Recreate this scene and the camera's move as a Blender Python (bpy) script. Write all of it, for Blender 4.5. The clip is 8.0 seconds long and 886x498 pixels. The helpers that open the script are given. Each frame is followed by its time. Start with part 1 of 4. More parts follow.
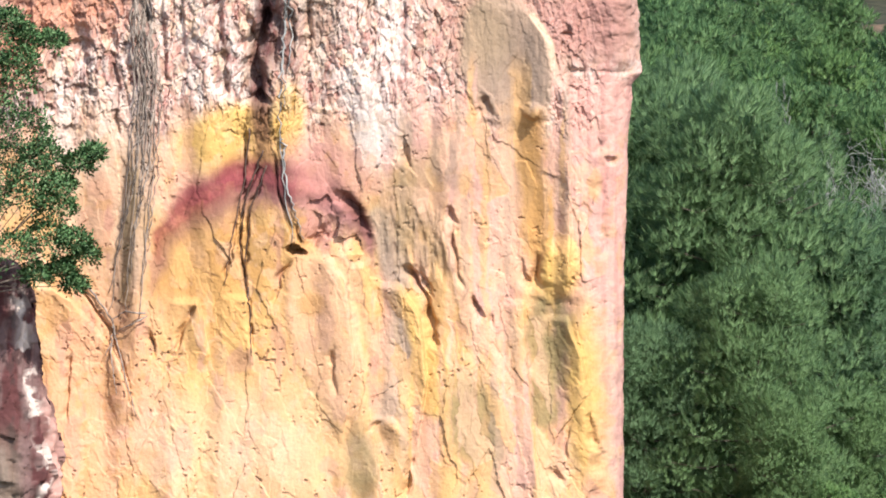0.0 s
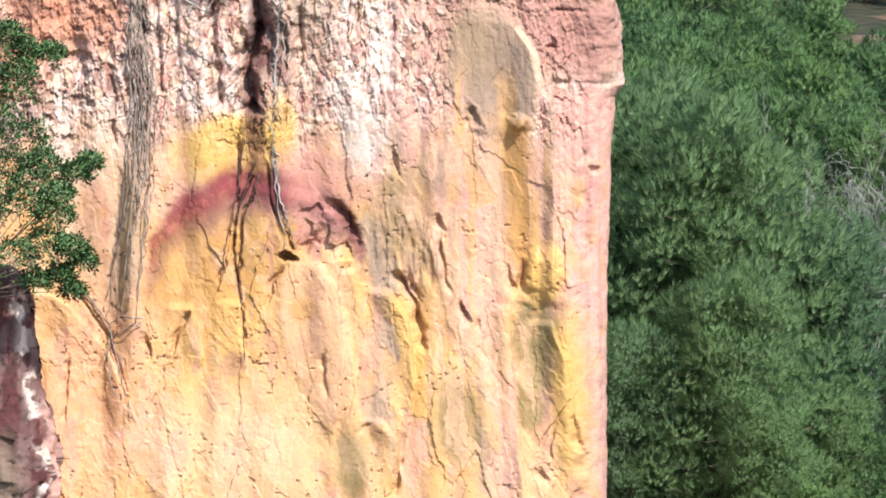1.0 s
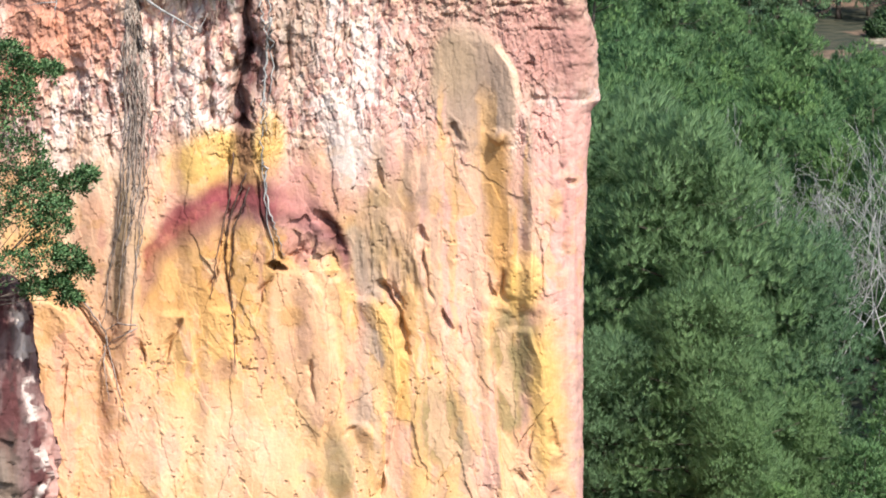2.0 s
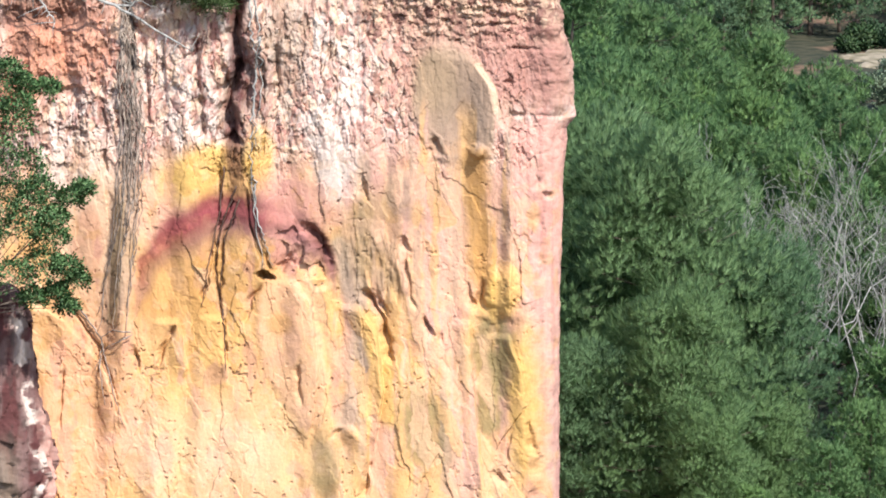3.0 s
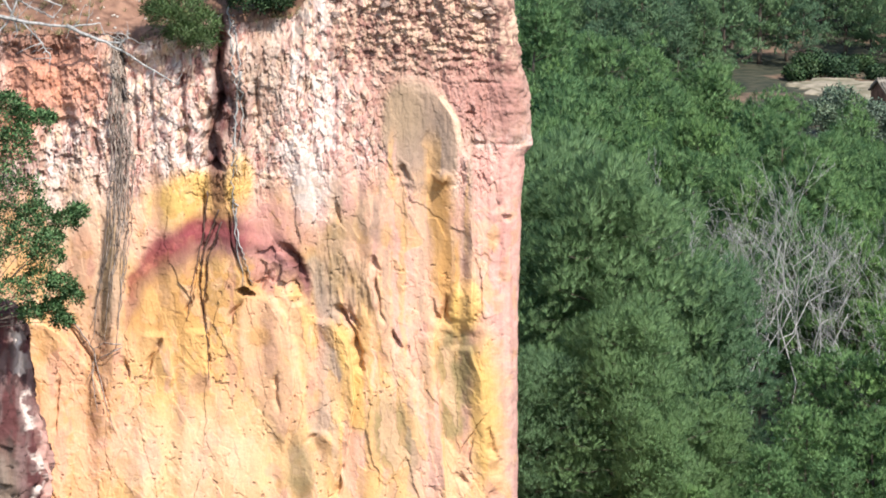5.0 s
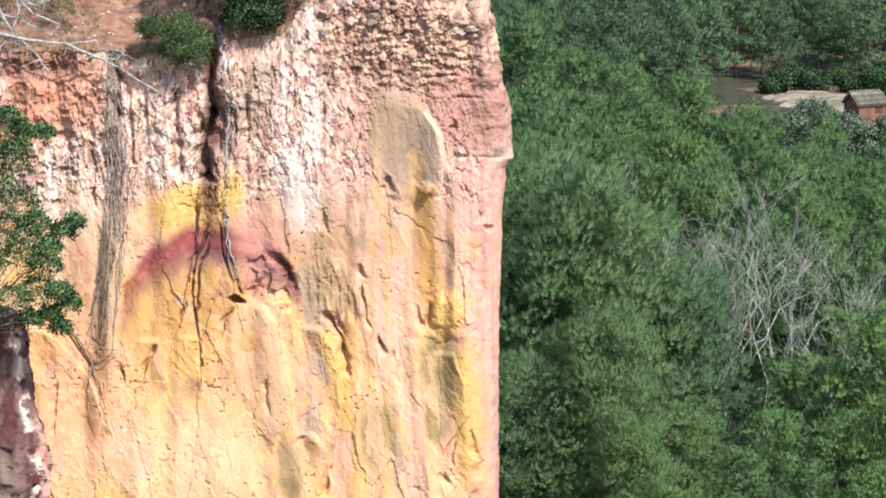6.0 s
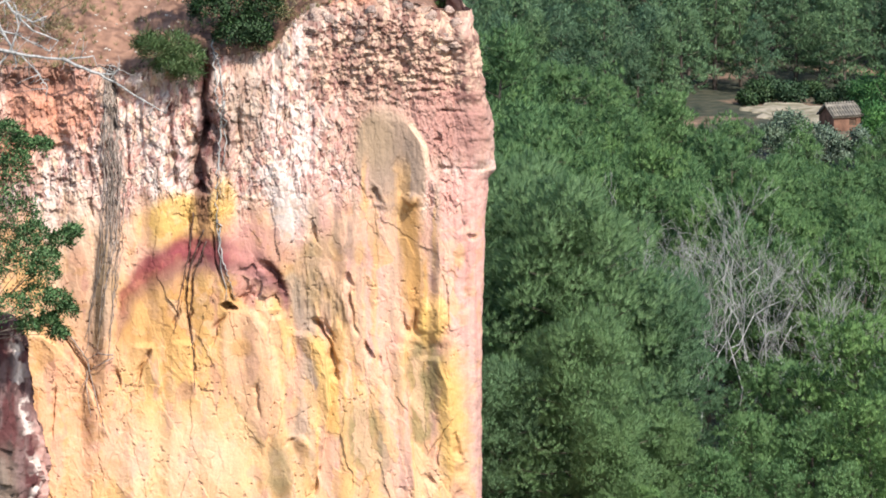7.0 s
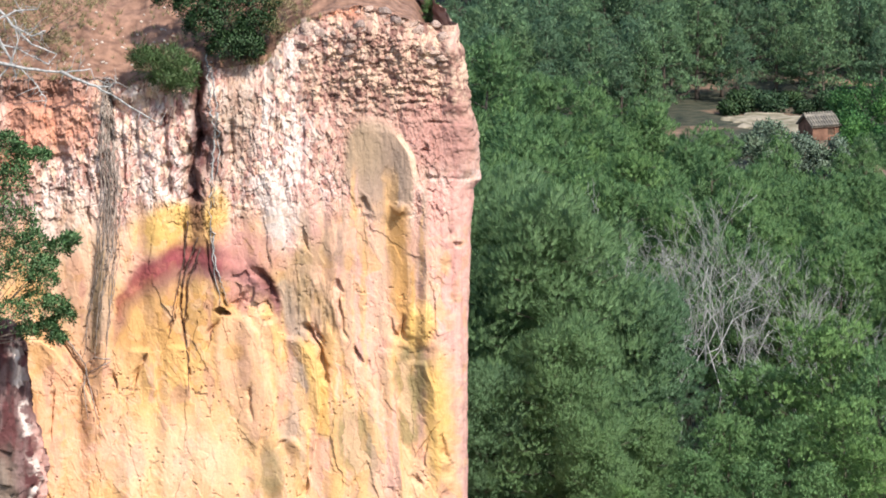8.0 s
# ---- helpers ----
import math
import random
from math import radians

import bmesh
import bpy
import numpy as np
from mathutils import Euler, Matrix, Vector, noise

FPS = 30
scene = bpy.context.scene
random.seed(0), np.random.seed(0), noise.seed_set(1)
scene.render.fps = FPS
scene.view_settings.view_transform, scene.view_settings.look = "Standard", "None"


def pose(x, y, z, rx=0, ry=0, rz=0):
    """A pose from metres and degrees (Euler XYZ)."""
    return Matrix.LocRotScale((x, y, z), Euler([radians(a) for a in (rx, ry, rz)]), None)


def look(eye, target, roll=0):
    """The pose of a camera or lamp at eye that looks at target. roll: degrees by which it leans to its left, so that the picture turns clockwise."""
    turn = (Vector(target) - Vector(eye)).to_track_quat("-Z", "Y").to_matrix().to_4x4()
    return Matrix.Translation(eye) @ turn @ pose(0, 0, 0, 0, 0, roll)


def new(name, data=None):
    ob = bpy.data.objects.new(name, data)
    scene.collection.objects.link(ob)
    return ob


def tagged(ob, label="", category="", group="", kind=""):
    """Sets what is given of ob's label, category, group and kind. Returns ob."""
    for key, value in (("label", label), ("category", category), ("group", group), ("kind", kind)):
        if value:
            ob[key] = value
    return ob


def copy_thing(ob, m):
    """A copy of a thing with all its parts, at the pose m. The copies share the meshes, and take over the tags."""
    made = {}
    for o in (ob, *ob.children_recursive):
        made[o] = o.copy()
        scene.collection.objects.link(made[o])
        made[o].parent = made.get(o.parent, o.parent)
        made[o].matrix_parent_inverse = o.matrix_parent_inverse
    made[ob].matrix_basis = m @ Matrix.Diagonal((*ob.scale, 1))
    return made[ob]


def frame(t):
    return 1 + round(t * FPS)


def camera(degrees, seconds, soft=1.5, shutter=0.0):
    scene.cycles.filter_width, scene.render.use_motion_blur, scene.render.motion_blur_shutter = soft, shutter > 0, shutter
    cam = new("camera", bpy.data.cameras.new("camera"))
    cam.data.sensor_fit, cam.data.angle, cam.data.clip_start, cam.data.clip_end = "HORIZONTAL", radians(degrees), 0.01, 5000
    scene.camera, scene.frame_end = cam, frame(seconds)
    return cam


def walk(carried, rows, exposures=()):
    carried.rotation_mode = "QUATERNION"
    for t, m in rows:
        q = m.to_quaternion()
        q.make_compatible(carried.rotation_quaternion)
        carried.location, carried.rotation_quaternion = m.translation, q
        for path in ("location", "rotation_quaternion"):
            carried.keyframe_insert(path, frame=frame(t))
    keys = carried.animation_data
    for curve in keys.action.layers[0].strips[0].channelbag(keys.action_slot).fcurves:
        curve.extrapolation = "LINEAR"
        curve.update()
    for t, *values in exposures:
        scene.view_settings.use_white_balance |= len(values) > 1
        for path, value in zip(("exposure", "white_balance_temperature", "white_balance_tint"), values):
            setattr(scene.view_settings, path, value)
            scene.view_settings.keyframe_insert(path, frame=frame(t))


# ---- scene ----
# The camera draws straight back from the cliff with a long lens.
PITCH = radians(7.5)
FORWARD = Vector((0, math.cos(PITCH), -math.sin(PITCH)))
UPWARD = Vector((0, math.sin(PITCH), math.cos(PITCH)))
FOOT = Vector((0.146, 0, 6.116))    # the place on the cliff's foot that stays where it is in the view


def station(t, metres):
    """A row of the walk: the camera that many metres off the cliff, on one straight line."""
    eye = FOOT - FORWARD * metres + Vector((1, 0, 0)) * metres * 0.017654 + UPWARD * metres * 0.009893
    return (t, look(eye, eye + FORWARD * 100))


cam = camera(2.0416, 8.0, soft=1.8)
PATH = [
    station(0.0, 800.0),
    station(0.5, 809.4),
    station(1.0, 822.2),
    station(1.5, 838.4),
    station(2.2, 863.0),
    station(3.0, 892.3),
    station(3.5, 910.8),
    station(4.0, 929.2),
    station(4.5, 947.4),
    station(5.25, 974.6),
    station(6.0, 1001.7),
    station(6.5, 1019.7),
    station(7.0, 1037.4),
    station(7.5, 1054.4),
    station(8.0, 1069.1),
]
walk(cam, PATH, exposures=[(0.0, 1.0), (8.0, 1.0)])

# ---- light ----
SUN_ELEVATION, SUN_AZIMUTH = radians(47), radians(30)   # behind the camera, to its right
world = bpy.data.worlds.new("sky")
scene.world = world
world.use_nodes = True
sky = world.node_tree.nodes.new("ShaderNodeTexSky")
sky.sky_type, sky.sun_disc = "NISHITA", False
sky.sun_elevation, sky.sun_rotation = SUN_ELEVATION, radians(180) - SUN_AZIMUTH
world.node_tree.links.new(sky.outputs[0], world.node_tree.nodes["Background"].inputs[0])
world.node_tree.nodes["Background"].inputs[1].default_value = 0.15
sun_data = bpy.data.lights.new("sun", "SUN")
sun_data.energy, sun_data.angle, sun_data.color = 3.9, radians(0.55), (1.0, 0.955, 0.89)
sun = new("sun", sun_data)
to_sun = Vector((math.sin(SUN_AZIMUTH) * math.cos(SUN_ELEVATION),
                 -math.cos(SUN_AZIMUTH) * math.cos(SUN_ELEVATION), math.sin(SUN_ELEVATION)))
sun.matrix_world = look(to_sun * 300, (0, 0, 0))


# ---- materials ----
def material(name, rough=0.9):
    m = bpy.data.materials.new(name)
    m.use_nodes = True
    n, l = m.node_tree.nodes, m.node_tree.links
    b = n["Principled BSDF"]
    b.inputs["Roughness"].default_value = rough
    b.inputs["Specular IOR Level"].default_value = 0.25
    return m, n, l, b


def noise_node(n, l, scale, detail=5, stretch=(1, 1, 1)):
    co, mp, nz = n.new("ShaderNodeTexCoord"), n.new("ShaderNodeMapping"), n.new("ShaderNodeTexNoise")
    mp.inputs["Scale"].default_value = stretch
    nz.inputs["Scale"].default_value, nz.inputs["Detail"].default_value = scale, detail
    l.new(co.outputs["Object"], mp.inputs[0])
    l.new(mp.outputs[0], nz.inputs["Vector"])
    return nz


def mix_node(n, l, kind, factor, a, b):
    x = n.new("ShaderNodeMix")
    x.data_type, x.blend_type = "RGBA", kind
    for socket, value in ((x.inputs[0], factor), (x.inputs[6], a), (x.inputs[7], b)):
        if hasattr(value, "is_linked"):
            l.new(value, socket)
        elif isinstance(value, float):
            socket.default_value = value
        else:
            socket.default_value = (*value, 1)
    return x.outputs[2]


def ramp_node(n, l, source, *stops):
    r = n.new("ShaderNodeValToRGB")
    e = r.color_ramp.elements
    while len(e) < len(stops):
        e.new(0.5)
    for k, (at, colour) in zip(e, stops):
        k.position, k.color = at, (*colour, 1)
    l.new(source, r.inputs[0])
    return r.outputs[0]


def bump_node(n, l, b, source, strength, distance):
    u = n.new("ShaderNodeBump")
    u.inputs["Strength"].default_value, u.inputs["Distance"].default_value = strength, distance
    l.new(source, u.inputs["Height"])
    l.new(u.outputs[0], b.inputs["Normal"])


def pigment_material(name, fine=9.0, strength=0.22):
    """Rock whose ochre pigments lie in the mesh, with grain and small pits."""
    m, n, l, b = material(name, 0.95)
    at = n.new("ShaderNodeAttribute")
    at.attribute_name = "pigment"
    grain = noise_node(n, l, fine, 8)
    streak = noise_node(n, l, 3.0, 6, (3.0, 1.0, 0.45))
    g = ramp_node(n, l, grain.outputs[0], (0.3, (0.8, 0.78, 0.76)), (0.5, (1, 1, 1)), (0.72, (1.1, 1.09, 1.06)))
    s = ramp_node(n, l, streak.outputs[0], (0.32, (0.84, 0.8, 0.79)), (0.5, (1, 1, 1)), (0.7, (1.07, 1.07, 1.06)))
    c = mix_node(n, l, "MULTIPLY", 0.3, mix_node(n, l, "MULTIPLY", 0.5, at.outputs["Color"], g), s)
    l.new(c, b.inputs["Base Color"])
    bump_node(n, l, b, grain.outputs[0], strength, 0.12)
    return m


def mottled(name, a, b_, scale=3.0, rough=0.9, bump=0.4, distance=0.05, stretch=(1, 1, 1), per_object=0.0):
    m, n, l, b = material(name, rough)
    nz = noise_node(n, l, scale, 7, stretch)
    big = noise_node(n, l, scale * 0.13, 4)
    c = ramp_node(n, l, nz.outputs[0], (0.35, a), (0.65, b_))
    c = mix_node(n, l, "MULTIPLY", 0.6, c, ramp_node(n, l, big.outputs[0], (0.35, (0.75, 0.75, 0.75)), (0.65, (1.1, 1.1, 1.1))))
    if per_object:
        info = n.new("ShaderNodeObjectInfo")
        c = mix_node(n, l, "MULTIPLY", per_object, c, ramp_node(n, l, info.outputs["Random"], (0, (0.6, 0.6, 0.6)), (1, (1.25, 1.2, 1.1))))
    l.new(c, b.inputs["Base Color"])
    bump_node(n, l, b, nz.outputs[0], bump, distance)
    return m


def foliage(name, dark, light, tip, through_light=0.3):
    """Leaves: each differs a little, each plant differs too, and light passes through."""
    m, n, l, b = material(name, 0.55)
    isle, info = n.new("ShaderNodeNewGeometry"), n.new("ShaderNodeObjectInfo")
    c = ramp_node(n, l, isle.outputs["Random Per Island"], (0.0, dark), (0.6, light), (1.0, tip))
    c = mix_node(n, l, "MULTIPLY", 0.8, c, ramp_node(n, l, info.outputs["Random"], (0, (0.8, 0.86, 0.9)), (0.5, (1, 1, 1)), (1, (1.12, 1.1, 0.9))))
    l.new(c, b.inputs["Base Color"])
    t, mixer = n.new("ShaderNodeBsdfTranslucent"), n.new("ShaderNodeMixShader")
    l.new(c, t.inputs["Color"])
    mixer.inputs[0].default_value = through_light
    l.new(b.outputs[0], mixer.inputs[1])
    l.new(t.outputs[0], mixer.inputs[2])
    l.new(mixer.outputs[0], n["Material Output"].inputs["Surface"])
    return m


def litter(name):
    """Dark needle litter with patches of bare reddish earth."""
    m, n, l, b = material(name, 0.95)
    fine, wide = noise_node(n, l, 1.6, 7), noise_node(n, l, 0.16, 5)
    dark = ramp_node(n, l, fine.outputs[0], (0.35, (0.02, 0.026, 0.016)), (0.65, (0.055, 0.052, 0.032)))
    bare = ramp_node(n, l, fine.outputs[0], (0.35, (0.10, 0.066, 0.045)), (0.65, (0.25, 0.155, 0.105)))
    where = ramp_node(n, l, wide.outputs[0], (0.53, (0, 0, 0)), (0.62, (1, 1, 1)))
    l.new(mix_node(n, l, "MIX", where, dark, bare), b.inputs["Base Color"])
    bump_node(n, l, b, fine.outputs[0], 0.6, 0.2)
    return m


ROCK = pigment_material("ochre_rock")
SOIL = mottled("red_soil", (0.13, 0.068, 0.045), (0.27, 0.15, 0.10), 2.2, bump=0.7, distance=0.1)
FOREST_FLOOR = litter("forest_floor")
STONE = mottled("pale_stone", (0.32, 0.27, 0.23), (0.52, 0.46, 0.40), 6.0, per_object=0.6)
RUBBLE = mottled("crest_rubble", (0.20, 0.13, 0.11), (0.42, 0.32, 0.27), 4.0, bump=0.7, per_object=0.9)
BARK = mottled("pine_bark", (0.05, 0.04, 0.032), (0.13, 0.10, 0.08), 5.0, stretch=(1, 1, 0.3))
DEAD = mottled("bleached_wood", (0.18, 0.175, 0.165), (0.38, 0.37, 0.35), 6.0, stretch=(1, 1, 0.3))
GREY_WOOD = mottled("grey_deadwood", (0.18, 0.175, 0.165), (0.42, 0.41, 0.385), 6.0, stretch=(1, 1, 0.3))
ROOT = mottled("weathered_root", (0.11, 0.085, 0.07), (0.36, 0.29, 0.24), 8.0, stretch=(1, 1, 0.3))
DARK_ROOT = mottled("dark_root", (0.05, 0.03, 0.025), (0.13, 0.08, 0.06), 8.0)
PINE = foliage("pine_needles", (0.105, 0.19, 0.1), (0.195, 0.325, 0.155), (0.28, 0.415, 0.215), 0.54)
VALLEY_PINE = foliage("valley_pine_needles", (0.08, 0.165, 0.066), (0.16, 0.29, 0.115), (0.25, 0.385, 0.16), 0.48)
# far pines: bluer than the valley's, distance haze put into the needle colour
HAZED_PINE = foliage("hazed_pine_needles", (0.085, 0.16, 0.095), (0.165, 0.285, 0.155), (0.25, 0.37, 0.2), 0.48)
YOUNG_PINE = foliage("young_pine_needles", (0.11, 0.22, 0.085), (0.21, 0.365, 0.145), (0.31, 0.46, 0.2), 0.5)
BUSH = foliage("bush_leaves", (0.02, 0.05, 0.024), (0.05, 0.1, 0.045), (0.1, 0.16, 0.075), 0.25)
OAK = foliage("oak_leaves", (0.045, 0.11, 0.04), (0.10, 0.20, 0.07), (0.20, 0.31, 0.14), 0.35)
BROOM = foliage("broom_twigs", (0.05, 0.10, 0.03), (0.10, 0.16, 0.05), (0.17, 0.22, 0.09))
THICKET = foliage("thicket_leaves", (0.035, 0.11, 0.035), (0.08, 0.205, 0.06), (0.14, 0.28, 0.09), 0.4)
OLIVE = foliage("olive_leaves", (0.09, 0.15, 0.09), (0.17, 0.23, 0.16), (0.27, 0.33, 0.26))
DARK_OAK = foliage("shrub_leaves", (0.012, 0.035, 0.012), (0.03, 0.07, 0.022), (0.07, 0.12, 0.045), 0.15)
DRY = foliage("dry_grass", (0.16, 0.14, 0.06), (0.30, 0.25, 0.12), (0.42, 0.36, 0.2))
HUT_WALL = mottled("hut_wall", (0.09, 0.045, 0.03), (0.19, 0.10, 0.065), 3.0)
HUT_ROOF = mottled("hut_roof_tiles", (0.09, 0.082, 0.07), (0.18, 0.16, 0.135), 4.0, per_object=0.7)
HUT_WOOD = mottled("hut_wood", (0.05, 0.03, 0.02), (0.10, 0.06, 0.04), 6.0)
FIELD = mottled("dry_field", (0.13, 0.115, 0.07), (0.32, 0.27, 0.2), 1.6, bump=0.5)


# ---- mesh tools ----
def link_mesh(name, me, mat, parent=None, label=""):
    me.materials.append(mat)
    ob = new(name, me)
    if parent:
        ob.parent = parent
    if label:
        tagged(ob, label)
    return ob


def part(name, bm, mat, parent=None, label="", smooth=True):
    me = bpy.data.meshes.new(name)
    bm.to_mesh(me)
    bm.free()
    for f in me.polygons:
        f.use_smooth = smooth
    return link_mesh(name, me, mat, parent, label)


def array_mesh(name, verts, faces, smooth=False):
    """A mesh from number arrays; faces all have the same count of corners."""
    me = bpy.data.meshes.new(name)
    k = faces.shape[1]
    me.vertices.add(len(verts))
    me.vertices.foreach_set("co", np.asarray(verts, np.float32).ravel())
    me.loops.add(faces.size)
    me.loops.foreach_set("vertex_index", faces.astype(np.int32).ravel())
    me.polygons.add(len(faces))
    me.polygons.foreach_set("loop_start", np.arange(0, faces.size, k, dtype=np.int32))
    me.polygons.foreach_set("use_smooth", np.full(len(faces), smooth))
    me.update(calc_edges=True)
    return me


def thing(name, m, label, category, group="", kind=""):
    ob = new(name)
    ob.empty_display_size = 0.2
    ob.matrix_world = m
    return tagged(ob, label, category, group, kind)


def tube(bm, pts, r0, r1, sides=6):
    """A tapered limb along the points."""
    rings, last = [], len(pts) - 1
    for i, q in enumerate(pts):
        q = Vector(q)
        way = Vector(pts[min(i + 1, last)]) - Vector(pts[max(i - 1, 0)])
        turn = way.to_track_quat("Z", "X").to_matrix()
        r = r0 + (r1 - r0) * i / last
        rings.append([bm.verts.new(q + turn @ Vector((r * math.cos(a), r * math.sin(a), 0)))
                      for a in [2 * math.pi * k / sides for k in range(sides)]])
    for a, b in zip(rings, rings[1:]):
        for k in range(sides):
            bm.faces.new((a[k], a[(k + 1) % sides], b[(k + 1) % sides], b[k]))
    bm.faces.new(rings[-1])
    bm.faces.new(rings[0][::-1])


def wander(rng, a, b, steps, sway):
    a, b = np.array(a, float), np.array(b, float)
    out = []
    for i in range(steps + 1):
        f = i / steps
        out.append(tuple(a + (b - a) * f + rng.normal(0, sway, 3) * (0 < i < steps)))
    return out


def lattice(x, y, seed):
    x, y = x.astype(np.int64), y.astype(np.int64)
    h = (x * 374761393 + y * 668265263 + seed * 974711) & 0xFFFFFFFF
    h = ((h ^ (h >> 13)) * 1274126177) & 0xFFFFFFFF
    return ((h ^ (h >> 16)) & 0xFFFF) / 65535.0


def smooth_noise(x, y, seed):
    xi, yi = np.floor(x), np.floor(y)
    fx, fy = x - xi, y - yi
    fx, fy = fx * fx * (3 - 2 * fx), fy * fy * (3 - 2 * fy)
    a, b = lattice(xi, yi, seed), lattice(xi + 1, yi, seed)
    c, d = lattice(xi, yi + 1, seed), lattice(xi + 1, yi + 1, seed)
    return (a + (b - a) * fx) * (1 - fy) + (c + (d - c) * fx) * fy


def fbm(x, y, seed, octaves=4, gain=0.5):
    """Noise about zero, from -1 to 1."""
    total, amp, norm = 0, 1.0, 0
    for i in range(octaves):
        total = total + amp * (smooth_noise(x * 2 ** i, y * 2 ** i, seed + 17 * i) - 0.5) * 2
        norm += amp
        amp *= gain
    return total / norm


def ease(a, b, x):
    t = np.clip((x - a) / (b - a), 0, 1)
    return t * t * (3 - 2 * t)


def ochre(r, g, b):
    """A pigment's base colour, from its everyday 0 to 255 notation."""
    return np.array([((q / 255 + 0.055) / 1.055) ** 2.4 for q in (r, g, b)]) * 0.55


# ---- the cliff ----
def lip_height(u):
    """Height of the cliff's upper rim above the foot of the view."""
    return np.interp(u, [-8, 0, 4.61, 5.21, 8.36, 9.21, 11.39, 12.12, 13.09, 14.55, 15.52, 16.97, 18.55, 19.52, 20.12],
                     [18.0, 17.9, 18.0, 17.6, 18.6, 18.3, 18.6, 19.6, 20.4, 20.8, 21.0, 20.7, 20.2, 20.1, 19.2])


def right_edge(v):
    return np.interp(v, [-9, 0, 4.4, 6.8, 9.2, 11.7, 13.2, 13.6, 14.0, 15.5, 17.2, 19.2, 20.6, 21.5],
                     [19.6, 19.9, 20.0, 20.08, 20.12, 20.22, 20.35, 20.62, 20.6, 20.6, 20.3, 20.0, 19.6, 19.3])


def facets(x, y, wide, high, seed):
    """Broken slabs: each cell a tilted plane. Returns their height, the distance from the cells' borders and a tone for each cell."""
    x, y = x / wide, y / high
    xi, yi = np.floor(x), np.floor(y)
    best, second = np.full(x.shape, 9.0), np.full(x.shape, 9.0)
    height, tone = np.zeros_like(x), np.zeros_like(x)
    for dx in (-1, 0, 1):
        for dy in (-1, 0, 1):
            cx, cy = xi + dx, yi + dy
            px = cx + lattice(cx, cy, seed)
            py = cy + lattice(cx, cy, seed + 1)
            d = np.hypot(x - px, y - py)
            plane = (lattice(cx, cy, seed + 2) - 0.5) + (lattice(cx, cy, seed + 3) - 0.5) * 1.6 * (x - px) + (lattice(cx, cy, seed + 4) - 0.5) * 1.6 * (y - py)
            nearer = d < best
            second = np.where(nearer, best, np.minimum(second, d))
            height = np.where(nearer, plane, height)
            tone = np.where(nearer, lattice(cx, cy, seed + 5), tone)
            best = np.where(nearer, d, best)
    return height, second - best, tone


class Face:
    """The cliff's front as two sheets of numbers: how far it stands out, and its pigment."""

    def __init__(self, u, v):
        self.u, self.v = u, v
        self.uw = u + 0.16 * fbm(u * 1.3, v * 1.3, 3, 4) + 0.05 * fbm(u * 7, v * 7, 5, 3)
        self.vw = v + 0.22 * fbm(u * 1.3, v * 1.1, 11, 4) + 0.06 * fbm(u * 7, v * 7, 13, 3)
        self.out = np.zeros_like(u)
        self.pigment = np.zeros(u.shape + (3,))

    def blob(self, cu, cv, ru, rv, lean=0.0, soft=0.35):
        d = np.hypot((self.uw - cu - lean * (self.vw - cv)) / ru, (self.vw - cv) / rv)
        return 1 - ease(1 - soft, 1 + soft, d)

    def streak(self, pts, w, soft=0.5, ends=0.25):
        pts = sorted(((b, a) for a, b in pts))
        vs = [q[0] for q in pts]
        mid = np.interp(self.v, vs, [q[1] for q in pts])
        side = 1 - ease(w * (1 - soft), w * (1 + soft), np.abs(self.u + (self.uw - self.u) * 0.5 - mid))
        return side * ease(vs[0] - ends, vs[0] + ends, self.vw) * (1 - ease(vs[-1] - ends, vs[-1] + ends, self.vw))

    def arc(self, pts, w, soft=0.6):
        us = [q[0] for q in pts]
        mid = np.interp(self.uw, us, [q[1] for q in pts])
        side = 1 - ease(w * (1 - soft), w * (1 + soft), np.abs(self.vw - mid))
        return side * ease(us[0] - 0.2, us[0] + 0.2, self.uw) * (1 - ease(us[-1] - 0.2, us[-1] + 0.2, self.uw))

    def tint(self, colour, mask):
        self.pigment += (colour - self.pigment) * np.clip(mask, 0, 1)[..., None]

    def groove(self, pts, w, deep):
        """A ragged cleft: gentle on its left, steep on its right."""
        pts = sorted(((b, a) for a, b in pts))
        vs = [q[0] for q in pts]
        key = int(1000 * vs[0]) % 997
        line = np.linspace(vs[0] - 0.5, vs[-1] + 0.5, 200)
        at = np.interp(line, vs, [q[1] for q in pts]) + 0.10 * fbm(line * 2.2, line * 0 + key, 120, 4)
        mid = np.interp(self.v, line, at)
        wide = w * np.interp(self.v, line, 0.55 + 0.9 * smooth_noise(line * 2.6, line * 0 + key, 121))
        d = (self.u + (self.uw - self.u) * 0.4 - mid) / wide
        shape = np.where(d < 0, np.exp(-(d / 1.7) ** 2), np.exp(-(d / 0.55) ** 2))
        ends = ease(vs[0] - 0.1, vs[0] + 0.35, self.vw) * (1 - ease(vs[-1] - 0.35, vs[-1] + 0.1, self.vw))
        self.out -= 0.75 * deep * shape * ends * np.interp(self.v, line, 0.6 + 0.7 * smooth_noise(line * 3.5, line * 0 + key, 122))

    def step(self, pts, rise, run, width):
        """A flake: proud along the line on its left side, falling off over `run` to its left, sharp to its right."""
        pts = sorted(((b, a) for a, b in pts))
        vs = [q[0] for q in pts]
        d = self.u + (self.uw - self.u) * 0.4 - np.interp(self.v, vs, [q[1] for q in pts])
        ends = ease(vs[0] - 0.5, vs[0] + 0.6, self.v) * (1 - ease(vs[-1] - 0.15, vs[-1] + 0.1, self.v))
        self.out += 0.6 * rise * ends * ease(-run, -0.02, d) * (1 - ease(0, width, d))


